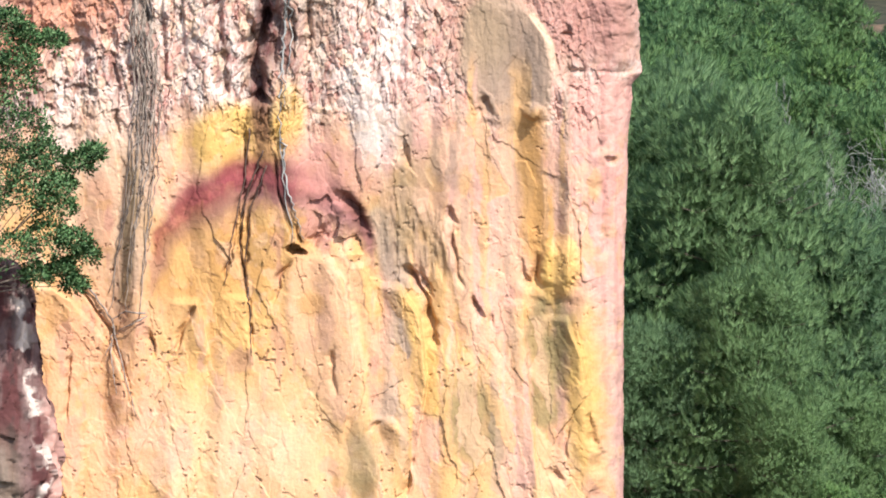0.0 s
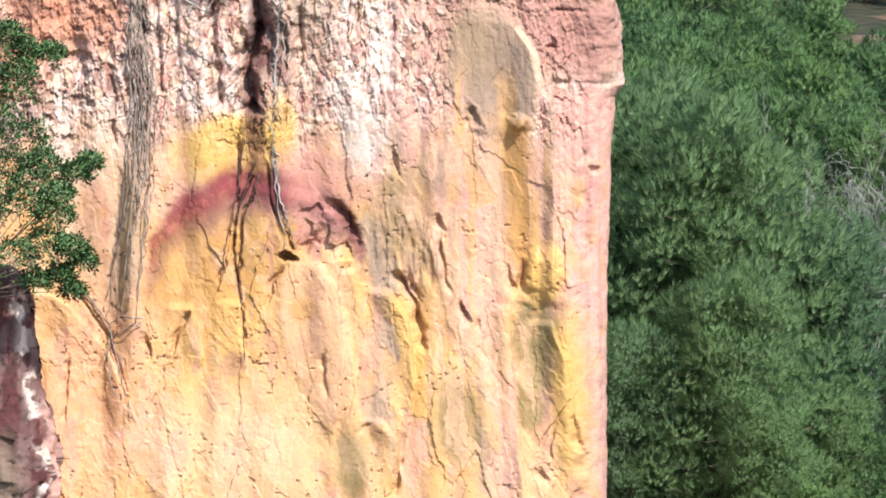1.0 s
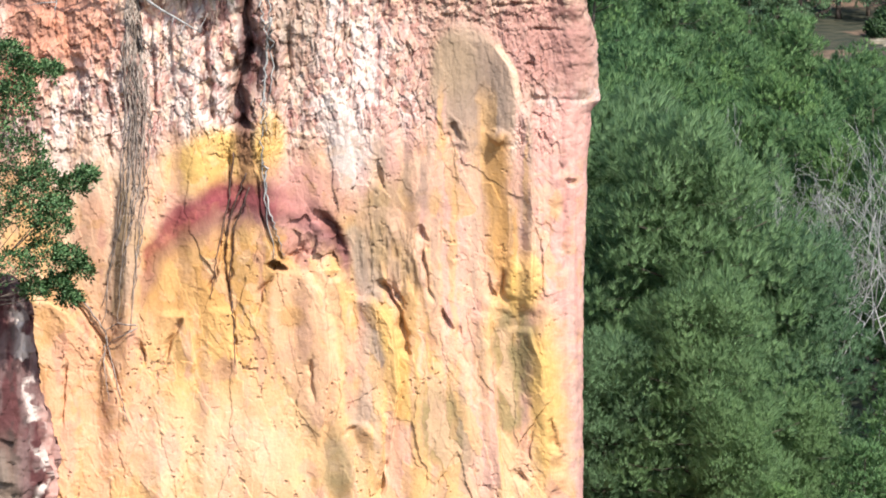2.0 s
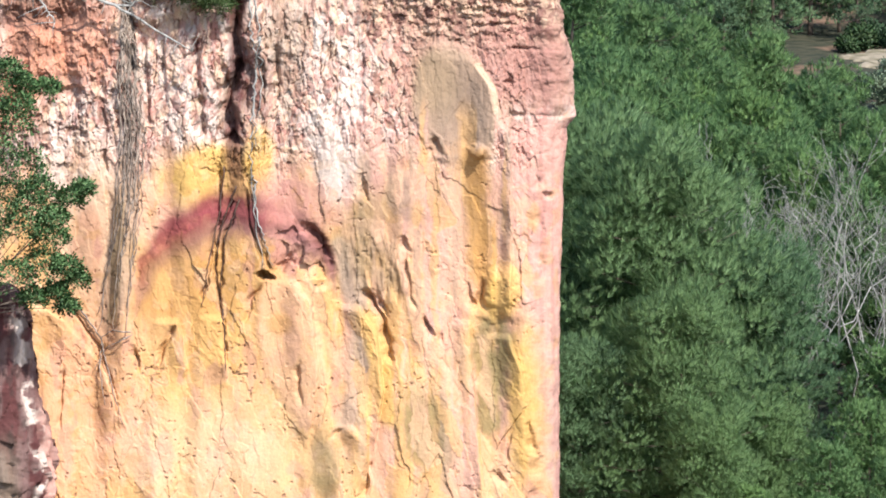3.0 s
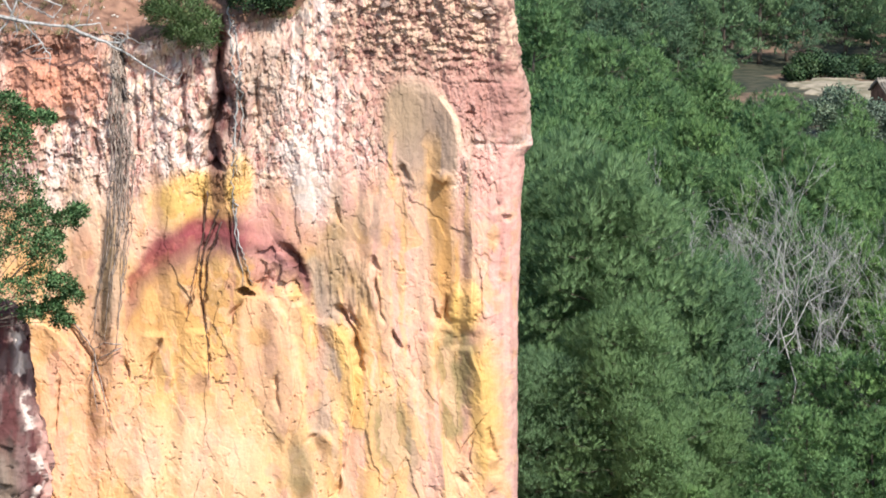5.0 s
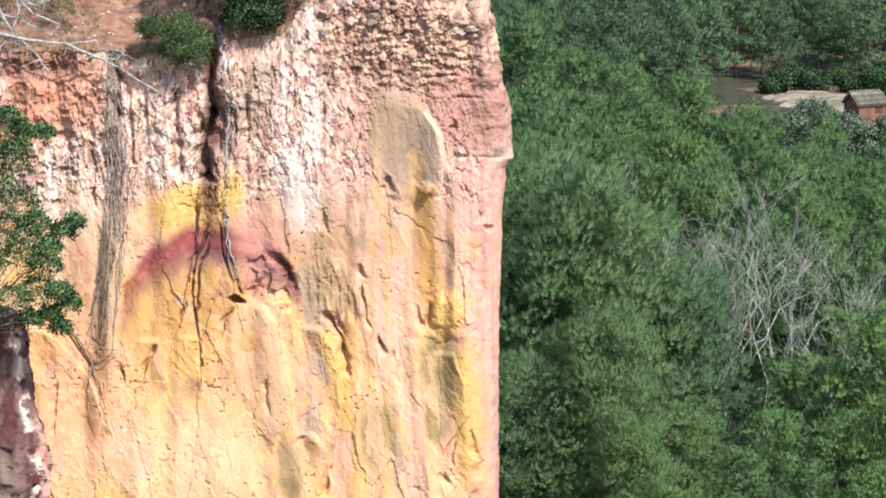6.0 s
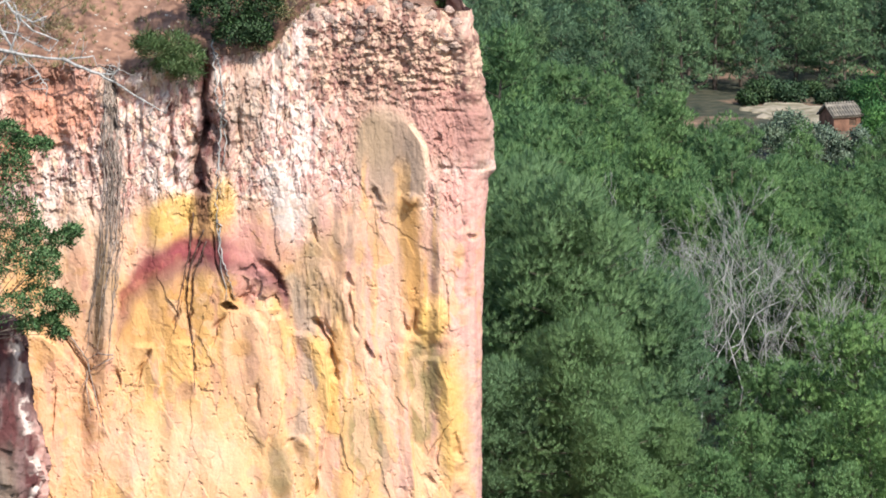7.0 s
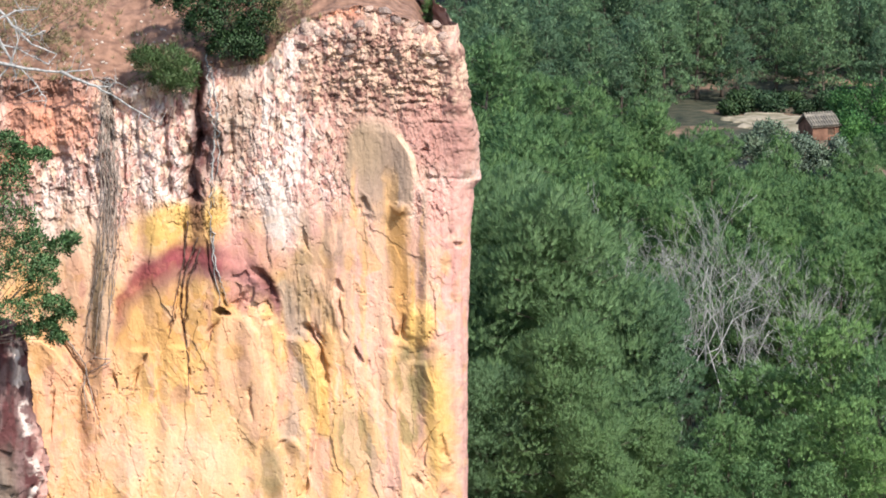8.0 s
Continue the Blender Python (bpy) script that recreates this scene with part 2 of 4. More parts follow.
PEACH, PALE, GOLD, OCHRE = ochre(250, 197, 162), ochre(253, 207, 170), ochre(249, 196, 130), ochre(224, 168, 102)
PINK, ROSE, WHITE, CREAM = ochre(244, 190, 174), ochre(214, 152, 142), ochre(252, 232, 220), ochre(253, 218, 186)
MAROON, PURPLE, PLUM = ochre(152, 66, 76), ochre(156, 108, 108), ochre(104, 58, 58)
GREY, OLIVE_GREY, SLATE = ochre(196, 168, 146), ochre(178, 152, 108), ochre(150, 130, 118)
CRUST = ochre(170, 148, 104)
RED_EARTH, BROWN, YELLOW = ochre(234, 160, 126), ochre(150, 112, 98), ochre(243, 196, 112)


def carve(u, v):
    f = Face(u, v)
    fluted = fbm(u * 0.9, v * 0.16, 21, 2)
    slabs = facets(f.uw, f.vw, 1.1, 3.4, 101)
    chips = facets(f.uw + 0.25 * f.vw, f.vw, 0.4, 1.1, 102)
    fine_flutes = fbm(u * 4.5, v * 0.55, 22, 4)
    lumps = fbm(u * 1.6, v * 1.1, 23, 5)
    crumbs = fbm(u * 6.5, v * 5.5, 24, 4)
    upper = ease(11.0, 13.2, v + 1.2 * fbm(u * 0.6, v * 0.4, 25, 3) + 0.6 * np.exp(-((u - 8.6) / 2.5) ** 2))
    left_top = (1 - ease(12.61, 14.55, f.uw)) * upper
    right_top = ease(12.12, 14.55, f.uw) * ease(15.6, 17.6, f.vw)

    plain = f.blob(16.29, 14.11, 1.50, 2.13, -0.12, 0.2)
    rough = upper * (1 - 0.85 * plain)

    # broad relief
    f.out += 0.4 * fluted + 0.04 * lumps + 0.04 * fine_flutes * upper + 0.07 * slabs[0] + 0.025 * chips[0]
    cracked = ease(0.05, 0.3, fbm(u * 0.8, v * 0.5, 103, 3))
    f.out -= 0.008 * cracked * np.exp(-(slabs[1] / 0.03) ** 2) + 0.008 * cracked * np.exp(-(chips[1] / 0.05) ** 2)
    shards = facets(f.uw + 0.15 * f.vw, f.vw, 0.26, 0.55, 104)
    splinters = facets(f.uw - 0.2 * f.vw, f.vw, 0.12, 0.2, 106)
    f.out += rough * (0.10 * shards[0] + 0.05 * splinters[0] - 0.03 * np.exp(-(shards[1] / 0.12) ** 2))
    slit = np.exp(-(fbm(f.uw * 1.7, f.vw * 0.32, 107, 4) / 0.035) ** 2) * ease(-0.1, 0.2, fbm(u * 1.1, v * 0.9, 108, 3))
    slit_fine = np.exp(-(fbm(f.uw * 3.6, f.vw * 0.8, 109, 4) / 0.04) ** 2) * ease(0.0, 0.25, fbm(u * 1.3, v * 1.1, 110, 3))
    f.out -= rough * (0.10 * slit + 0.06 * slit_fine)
    f.out += rough * (0.05 * crumbs + 0.03 * np.abs(fbm(u * 3.2, v * 1.1, 26, 5)) * left_top * 2.2)
    f.out += right_top * (0.17 * np.abs(fbm(u * 2.2, v * 3.4, 27, 5)) * 2 - 0.15 + 0.06 * crumbs + 0.1 * facets(f.uw, f.vw, 0.45, 0.2, 111)[0])
    f.out += (1 - upper) * 0.015 * crumbs * ease(-0.1, 0.4, fbm(u * 0.9, v * 0.6, 105, 3))
    f.out += 0.9 * ease(9, -2, v) * 1.0 - 0.35 * ease(12, 18, v)

    # ground colours
    f.tint(PEACH, np.ones_like(u))
    f.tint(PALE, ease(-0.1, 0.5, fbm(u * 0.7, v * 0.7, 31, 4)) * 0.8)
    low = 1 - ease(8.6, 11.0, f.vw + 0.4 * fluted)
    f.tint(GOLD, low * ease(-0.25, 0.25, fbm(u * 0.55, v * 0.4, 32, 4) + 0.3) * 0.9)
    f.tint(PINK, low * ease(0.1, 0.5, fbm(u * 0.8, v * 0.22, 33, 4)) * 0.35)
    f.tint(PALE, (1 - ease(1.0, 4.6, f.vw)) * ease(-0.2, 0.4, fbm(u * 0.9, v * 0.6, 34, 4)) * 0.5)

    # the bleached, streaked upper wall
    streaks = fbm(u * 3.4, v * 0.42, 41, 5)
    f.tint(PINK, upper)
    f.tint(CREAM, upper * ease(-0.2, 0.3, fbm(u * 1.4, v * 0.7, 47, 5)) * 0.6)
    f.tint(GREY, upper * ease(0.1, 0.4, fbm(u * 1.7, v * 1.1, 48, 5)) * 0.5)
    f.tint(ROSE, upper * ease(0.0, 0.35, streaks) * 0.75)
    f.tint(WHITE, upper * ease(0.02, 0.3, fbm(u * 3.1, v * 0.5, 42, 5)) * (0.25 + 0.55 * left_top))
    f.tint(CREAM, left_top * ease(0.1, 0.35, fbm(u * 4.0, v * 0.8, 43, 4)) * 0.6)
    # brown darkens the pits cut two lines on: their shade put into the colour
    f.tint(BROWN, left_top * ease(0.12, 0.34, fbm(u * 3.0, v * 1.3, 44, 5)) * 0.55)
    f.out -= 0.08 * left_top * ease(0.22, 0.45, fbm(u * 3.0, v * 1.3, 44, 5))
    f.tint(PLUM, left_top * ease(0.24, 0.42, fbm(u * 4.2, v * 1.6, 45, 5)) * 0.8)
    f.tint(ROSE, f.blob(13.94, 14.84, 0.97, 2.30) * 0.6 * ease(-0.3, 0.2, streaks))
    f.tint(WHITE, f.blob(11.88, 14.59, 0.97, 3.39, -0.12, 0.5) * ease(-0.3, 0.3, streaks + 0.15) * 0.9)
    f.tint(WHITE, f.blob(6.91, 13.14, 0.63, 1.70) * ease(-0.1, 0.1, streaks))
    f.tint(WHITE, f.blob(2.18, 12.65, 1.94, 1.82) * ease(-0.3, 0.15, fbm(u * 3.3, v * 0.9, 46, 5)) * 0.8)
    f.tint(WHITE, f.blob(11.95, 12.6, 0.85, 1.9, -0.05, 0.25) * 0.8)
    for tone_of, strength in ((shards, 0.5), (splinters, 0.4)):
        f.tint(WHITE, rough * ease(0.66, 0.72, tone_of[2]) * strength)
        f.tint(ROSE, rough * ease(0.26, 0.2, tone_of[2]) * strength * 0.9)
        f.tint(CREAM, rough * ease(0.42, 0.46, tone_of[2]) * ease(0.58, 0.54, tone_of[2]) * strength)
        f.tint(BROWN, rough * ease(0.09, 0.05, tone_of[2]) * strength)
    # slits are cut above; their shade is painted in as well
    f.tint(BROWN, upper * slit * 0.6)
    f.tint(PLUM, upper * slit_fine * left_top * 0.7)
    # reddish brown rock, darkened further to paint in the overhang's shade
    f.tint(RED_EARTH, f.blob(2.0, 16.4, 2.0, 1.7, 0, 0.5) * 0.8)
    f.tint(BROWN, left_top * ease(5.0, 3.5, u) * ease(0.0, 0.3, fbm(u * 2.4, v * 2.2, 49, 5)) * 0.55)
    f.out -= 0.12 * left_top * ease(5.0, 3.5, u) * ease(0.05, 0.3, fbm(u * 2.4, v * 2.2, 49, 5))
    f.tint(RED_EARTH, f.blob(0.48, 14.11, 0.97, 0.97, 0, 0.5) * 0.7)
    f.tint(CREAM, f.blob(3.39, 9.75, 1.45, 2.67, 0, 0.5) * 0.6)
    f.tint(RED_EARTH, f.blob(3.20, 9.14, 0.58, 1.45) * 0.5)
    f.tint(BROWN, f.blob(1.45, 17.38, 1.70, 0.63, 0, 0.6) * 0.7)
    f.tint(GREY, f.blob(10.30, 16.53, 0.82, 2.42, 0, 0.6) * 0.65)

    # brown crest of broken, bedded rock
    f.tint(ochre(168, 124, 106), right_top * ease(-0.4, 0.25, fbm(u * 1.8, v * 1.5, 51, 5)) * 0.75)
    f.tint(ochre(204, 146, 132), ease(13.5, 15.0, f.uw) * ease(13.6, 14.6, f.vw) * 0.55)
    f.tint(PLUM, right_top * ease(0.2, 0.45, fbm(u * 3.2, v * 3.6, 54, 5)) * 0.7)
    f.tint(CREAM, right_top * ease(0.2, 0.4, fbm(u * 2.6, v * 2.0, 52, 5)) * 0.6)
    f.tint(SLATE, right_top * ease(0.2, 0.5, fbm(u * 2.0, v * 3.0, 53, 4)) * 0.55)
    f.tint(GREY, ease(13.09, 15.52, f.uw) * ease(13.2, 14.5, f.vw) * 0.35)
    f.tint(BROWN, f.blob(19.39, 15.93, 1.33, 1.82, 0, 0.5) * 0.5)
    f.tint(ROSE, f.blob(18.67, 15.81, 1.70, 1.94, 0, 0.5) * 0.45)
    for tone_of, strength in ((shards, 0.45), (splinters, 0.3)):
        f.tint(CREAM, right_top * ease(0.72, 0.78, tone_of[2]) * strength)
        f.tint(BROWN, right_top * ease(0.4, 0.34, tone_of[2]) * strength * 0.8)
        f.tint(PLUM, right_top * ease(0.16, 0.1, tone_of[2]) * strength)
    f.tint(RED_EARTH, f.blob(14.50, 21.09, 1.02, 0.63, 0, 0.6) * 0.8)

    # arched bands of purple and yellow earth
    ring = [(4.97, 8.00), (5.45, 8.90), (6.18, 9.67), (7.27, 10.28), (8.36, 10.50), (9.58, 10.35), (10.67, 9.99), (11.59, 9.38), (12.12, 8.41)]
    inside = ease(-0.1, 0.3, np.interp(f.uw, [q[0] for q in ring], [q[1] for q in ring]) - f.vw)
    span = ease(4.61, 5.14, f.uw) * (1 - ease(9.70, 10.91, f.uw))
    f.tint(YELLOW, f.blob(7.64, 11.56, 1.94, 1.12, 0.1, 0.3) * 0.9)
    f.tint(YELLOW, f.blob(9.33, 12.29, 0.58, 1.09) * 0.7)
    f.tint(OCHRE, inside * span * ease(5.6, 7.2, f.vw) * 0.85)
    f.tint(OLIVE_GREY, inside * span * ease(6.0, 8.6, f.vw) * ease(0.0, 0.4, fbm(u * 1.2, v * 2.2, 61, 4)) * 0.35)
    f.tint(PURPLE, f.arc([(a, b - 0.6) for a, b in ring], 0.6, 0.8) * 0.9)
    f.tint(MAROON, f.arc(ring, 0.5, 0.75) * (1 - 0.6 * ease(9.33, 10.67, f.uw)) * 0.92)
    f.tint(ROSE, f.blob(10.30, 10.72, 1.09, 0.97, -0.4, 0.5) * 0.7)
    f.tint(PLUM, f.blob(8.85, 10.42, 0.63, 0.63, 0, 0.5) * 0.6)
    f.out += 0.18 * inside * span * ease(4, 9, v)

    # tan oval and the yellow tongue beneath it
    oval = f.blob(16.29, 14.11, 1.50, 2.13, -0.12, 0.12)
    f.tint(ochre(190, 162, 138), oval * 0.9)
    f.tint(SLATE, f.blob(16.6, 14.0, 0.8, 1.3, -0.1, 0.6) * 0.4)
    f.tint(OLIVE_GREY, f.blob(15.52, 14.84, 0.87, 1.21, -0.1, 0.5) * 0.3)
    f.tint(CREAM, f.streak([(16.97, 15.76), (17.65, 14.72), (17.94, 13.38)], 0.12) * 0.8)
    f.out += 0.12 * oval
    f.tint(OCHRE, f.streak([(17.04, 12.61), (17.12, 10.47), (17.36, 7.08)], 0.44, 0.8) * 0.65)
    f.tint(YELLOW, f.streak([(16.90, 12.36), (16.97, 9.75)], 0.29, 0.8) * 0.4)
    f.out += 0.1 * f.streak([(17.04, 12.61), (17.07, 10.47), (17.26, 8.29)], 0.39, 0.7)
    f.out += 0.25 * f.blob(17.07, 12.56, 0.22, 0.22, 0, 0.6)
    f.tint(GREY, f.streak([(18.13, 14.11), (18.23, 11.20), (17.99, 8.78)], 0.24) * 0.7)
    f.tint(GREY, f.blob(15.88, 10.72, 0.78, 1.82, 0, 0.5) * 0.45)
    f.tint(SLATE, f.blob(13.28, 11.81, 0.29, 0.73, -0.2, 0.5) * 0.6)

    # pink fluted pillar along the outer edge
    f.tint(PINK, ease(18.23, 18.52, f.uw) * (1 - ease(13.2, 13.8, f.vw)))
    f.tint(ROSE, ease(18.23, 18.52, f.uw) * (1 - ease(13.0, 13.8, f.vw)) * ease(0.0, 0.3, fbm(u * 5, v * 0.1, 71, 3)) * 0.45)

    # grey-green drip, patches of olive crust, yellow faces
    f.tint(GREY, f.streak([(12.32, 9.14), (12.65, 7.81), (12.85, 5.87), (12.80, 3.93), (12.41, 2.47)], 0.41, 0.5) * 0.9)
    f.tint(ochre(196, 178, 150), f.streak([(12.12, 9.50), (12.61, 7.32), (13.14, 4.41)], 0.19) * 0.8)
    f.tint(ROSE, f.streak([(12.24, 5.87), (12.36, 2.96)], 0.39) * 0.4)
    f.tint(GOLD, f.blob(13.94, 3.44, 1.45, 3.64, 0, 0.5) * 0.8)
    f.tint(YELLOW, f.streak([(13.21, 6.59), (13.72, 4.90), (14.06, 2.96)], 0.39) * 0.55)
    f.tint(OLIVE_GREY, f.blob(15.27, 2.59, 0.87, 1.36, -0.25, 0.4) * 0.75)
    f.tint(OLIVE_GREY, f.blob(11.59, 1.26, 0.58, 1.09, 0, 0.5) * 0.6)
    f.tint(GOLD, f.blob(18.67, 2.96, 0.82, 3.64, 0, 0.4) * 0.8)
    f.tint(YELLOW, f.blob(17.99, 7.44, 0.63, 1.09, 0, 0.4) * 0.6)
    f.tint(OLIVE_GREY, f.blob(17.82, 5.14, 0.87, 1.50, -0.15, 0.25) * 0.9)
    f.tint(OLIVE_GREY, f.blob(17.50, 3.20, 0.53, 0.85, 0, 0.3) * 0.7)
    f.tint(GREY, f.streak([(19.88, 6.35), (19.76, 0.00)], 0.19) * 0.25)
    f.tint(PINK, f.blob(15.6, 9.0, 1.3, 3.0, -0.1, 0.6) * 0.55)
    f.tint(PINK, f.streak([(15.76, 6.84), (16.24, 3.93), (16.73, 0.53)], 0.53, 0.7) * 0.6)

    f.tint(ochre(247, 186, 144), f.blob(3.0, 3.0, 1.9, 4.2, 0, 0.5) * 0.75)
    f.tint(ochre(246, 192, 118), f.blob(7.6, 4.8, 2.4, 2.4, 0.1, 0.6) * 0.6)
    f.tint(ochre(250, 200, 160), f.blob(8.6, 1.4, 1.6, 2.2, -0.4, 0.6) * 0.5)

    # small mottles, rusty specks and pale scars
    lower = (1 - upper) * (1 - 0.85 * f.arc([(a, b - 0.25) for a, b in ring], 0.9, 0.5))
    f.tint(OCHRE, lower * ease(0.12, 0.4, fbm(u * 2.6, v * 2.0, 131, 5)) * 0.4)
    f.tint(PALE, lower * ease(0.12, 0.35, fbm(u * 3.4, v * 2.6, 132, 5)) * 0.4)
    f.tint(ROSE, lower * ease(0.2, 0.45, fbm(u * 2.0, v * 0.9, 133, 5)) * 0.4)
    specks = lower * ease(0.44, 0.54, fbm(u * 7, v * 6, 134, 3)) * ease(-0.1, 0.3, fbm(u * 0.8, v * 0.8, 135, 3))
    f.tint(BROWN, specks * 0.6)
    f.out -= 0.06 * specks
    scar = facets(f.uw + 0.5 * f.vw, f.vw, 0.22, 0.3, 136)
    f.out += lower * 0.03 * scar[0] * ease(0.0, 0.3, fbm(u * 0.7, v * 0.7, 137, 4))

    # narrow drip bands down the outer half of the wall
    drips = fbm(f.uw * 2.0, f.vw * 0.12, 112, 4)
    outer = ease(12.00, 13.09, f.uw) * (1 - ease(13.2, 14.6, f.vw)) * (1 - ease(18.06, 18.55, f.uw))
    f.tint(GREY, outer * ease(0.12, 0.3, drips) * 0.55)
    f.tint(PINK, outer * ease(0.1, 0.3, -drips) * 0.6)
    f.tint(GOLD, outer * ease(0.15, 0.35, fbm(f.uw * 1.6, f.vw * 0.15, 113, 4)) * 0.6)
    f.out += 0.05 * outer * drips

    # crusts and drips that lie over the mottles
    patchy = np.clip(0.75 + 0.9 * fbm(u * 3.0, v * 1.6, 151, 5), 0.1, 1)
    f.tint(CRUST, f.blob(17.82, 5.09, 0.85, 1.45, -0.15, 0.18) * patchy)
    f.tint(CRUST, f.blob(17.55, 3.32, 0.5, 0.95, 0, 0.3) * patchy * 0.9)
    f.tint(CRUST, f.blob(15.32, 2.59, 0.87, 1.4, -0.25, 0.5) * patchy * 0.8)
    f.tint(CRUST, f.blob(11.64, 1.21, 0.53, 1.02, 0, 0.5) * patchy * 0.75)
    f.tint(GREY, f.streak([(12.24, 9.26), (12.61, 7.81), (12.90, 5.87), (12.80, 3.93), (12.46, 2.59)], 0.36, 0.6) * 0.75)
    f.tint(SLATE, f.streak([(12.32, 9.26), (12.80, 6.84), (13.19, 4.41)], 0.12, 0.8) * 0.5)
    f.tint(YELLOW, f.streak([(13.14, 6.72), (13.62, 4.90), (13.94, 2.72)], 0.34, 0.6) * 0.8)
    f.tint(YELLOW, f.blob(17.99, 7.37, 0.58, 0.97, 0, 0.4) * 0.8)
    f.tint(YELLOW, f.blob(18.72, 3.44, 0.44, 2.67, 0, 0.5) * 0.7)
    f.tint(OCHRE, f.streak([(17.02, 12.53), (17.12, 10.47), (17.31, 7.81)], 0.36, 0.6) * 0.75)
    f.tint(SLATE, f.blob(14.35, 10.96, 0.5, 1.3, -0.3, 0.5) * ease(-0.25, 0.2, fbm(u * 3.5, v * 1.0, 152, 5)) * 0.6)
    f.tint(OLIVE_GREY, f.blob(13.3, 10.4, 0.7, 0.8, 0.3, 0.6) * 0.6)
    f.tint(GREY, f.blob(13.62, 8.53, 0.63, 1.33, -0.4, 0.6) * 0.5)
    f.tint(CREAM, (1 - upper) * f.blob(8.00, 1.99, 3.15, 1.70, 0.3, 0.7) * 0.35)
    f.tint(OCHRE, f.blob(6.55, 7.81, 1.45, 1.45, 0.2, 0.6) * 0.5)

    # roots' stain and the deep clefts, with the clefts' shade painted in plum
    f.tint(SLATE, f.streak([(4.56, 17.75), (4.65, 15.32), (4.75, 13.38), (4.65, 10.47)], 0.27, 0.6) * 0.7)
    f.tint(GREY, f.streak([(4.65, 11.20), (4.36, 8.29), (4.07, 6.3)], 0.44, 0.6, 1.0) * 0.6)
    f.tint(OLIVE_GREY, f.streak([(4.32, 10.72), (4.02, 6.35)], 0.17) * 0.6)
    f.out += 0.2 * f.streak([(4.61, 16.53), (4.70, 13.38), (4.46, 7.81), (4.17, 6.3)], 0.39, 0.8, 2.0)
    # plum down the big cleft puts its inner shade into the colour
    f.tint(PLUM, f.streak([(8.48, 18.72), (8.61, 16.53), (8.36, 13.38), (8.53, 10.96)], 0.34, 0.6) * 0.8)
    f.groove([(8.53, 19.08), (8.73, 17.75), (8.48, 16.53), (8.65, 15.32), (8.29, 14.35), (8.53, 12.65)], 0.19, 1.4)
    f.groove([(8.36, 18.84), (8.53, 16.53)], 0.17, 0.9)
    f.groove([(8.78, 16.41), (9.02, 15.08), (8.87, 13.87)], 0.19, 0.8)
    f.groove([(8.19, 15.56), (8.10, 14.47)], 0.12, 0.6)
    f.groove([(9.41, 15.68), (9.50, 14.47)], 0.15, 0.5)
    # the same painted shade, wider beside the side grooves
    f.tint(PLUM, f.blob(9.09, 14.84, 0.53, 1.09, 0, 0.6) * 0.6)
    f.groove([(4.61, 17.75), (4.85, 16.41), (4.75, 15.08)], 0.15, 0.7)
    f.groove([(3.64, 15.32), (3.88, 13.38), (3.78, 11.68)], 0.10, 0.3)
    f.groove([(7.27, 14.35), (7.37, 12.90)], 0.15, 0.6)
    f.groove([(7.03, 16.53), (7.18, 14.35)], 0.15, 0.5)
    f.groove([(5.82, 16.53), (6.01, 14.11)], 0.12, 0.4)
    f.groove([(5.21, 16.53), (5.45, 13.38)], 0.10, 0.3)
    f.groove([(2.67, 15.32), (2.86, 13.87)], 0.24, 0.5)
    f.groove([(1.45, 15.32), (1.70, 14.11)], 0.19, 0.4)
    f.groove([(9.99, 16.29), (9.94, 14.11)], 0.15, 0.4)
    f.groove([(8.00, 12.05), (7.90, 10.23), (7.42, 7.81), (7.27, 7.08)], 0.06, 0.3)
    f.groove([(8.36, 10.72), (7.81, 9.26), (7.76, 8.29), (8.00, 6.35), (8.10, 4.90)], 0.06, 0.35)
    f.groove([(8.53, 10.47), (8.00, 9.02), (7.90, 7.08)], 0.05, 0.3)
    f.groove([(8.85, 11.20), (9.02, 9.75), (9.45, 8.53)], 0.06, 0.3)

    # lower lobes, flakes and ribs
    f.step([(6.35, 6.42), (6.50, 5.62), (6.69, 4.65)], 0.55, 1.09, 0.1)
    f.groove([(6.35, 6.42), (5.99, 5.50), (5.72, 4.65)], 0.07, 0.35)
    f.groove([(4.85, 5.62), (5.09, 4.65)], 0.10, 0.3)
    f.step([(8.00, 6.55), (8.05, 5.38), (8.10, 4.41)], 0.4, 1.21, 0.1)
    dome = f.blob(10.47, 5.38, 1.12, 2.55, -0.2, 0.14)
    f.out += 0.07 * dome
    f.tint(PEACH, dome * 0.6)
    f.step([(10.67, 7.81), (11.20, 6.59), (11.39, 4.65), (11.03, 2.23)], 0.35, 0.97, 0.08)
    f.groove([(9.58, 7.81), (9.02, 7.08), (8.78, 6.23)], 0.07, 0.3)
    f.tint(OCHRE, f.blob(9.99, 6.30, 0.44, 0.44, 0, 0.4) * 0.6)
    f.groove([(10.74, 4.90), (10.79, 3.44)], 0.07, 0.25)
    f.out -= 0.9 * f.blob(9.58, 8.02, 0.29, 0.15, -0.3, 0.4)
    rubble = f.blob(10.79, 8.78, 1.16, 1.02, -0.3, 0.35)
    f.out += rubble * 0.3 * facets(f.uw, f.vw, 0.5, 0.6, 81)[0]
    f.tint(ROSE, rubble * ease(-0.1, 0.3, fbm(u * 2, v * 2, 82, 4)) * 0.7)
    f.groove([(11.03, 9.99), (11.59, 9.26), (11.88, 8.17)], 0.22, 0.6)
    # plum laid along this groove as painted shade
    f.tint(PLUM, f.streak([(10.96, 10.18), (11.59, 9.26), (11.93, 8.05)], 0.24) * 0.55)
    f.groove([(10.55, 8.78), (10.18, 8.17)], 0.15, 0.5)
    f.step([(11.64, 7.56), (12.12, 5.87), (12.24, 4.41)], 0.3, 0.61, 0.1)
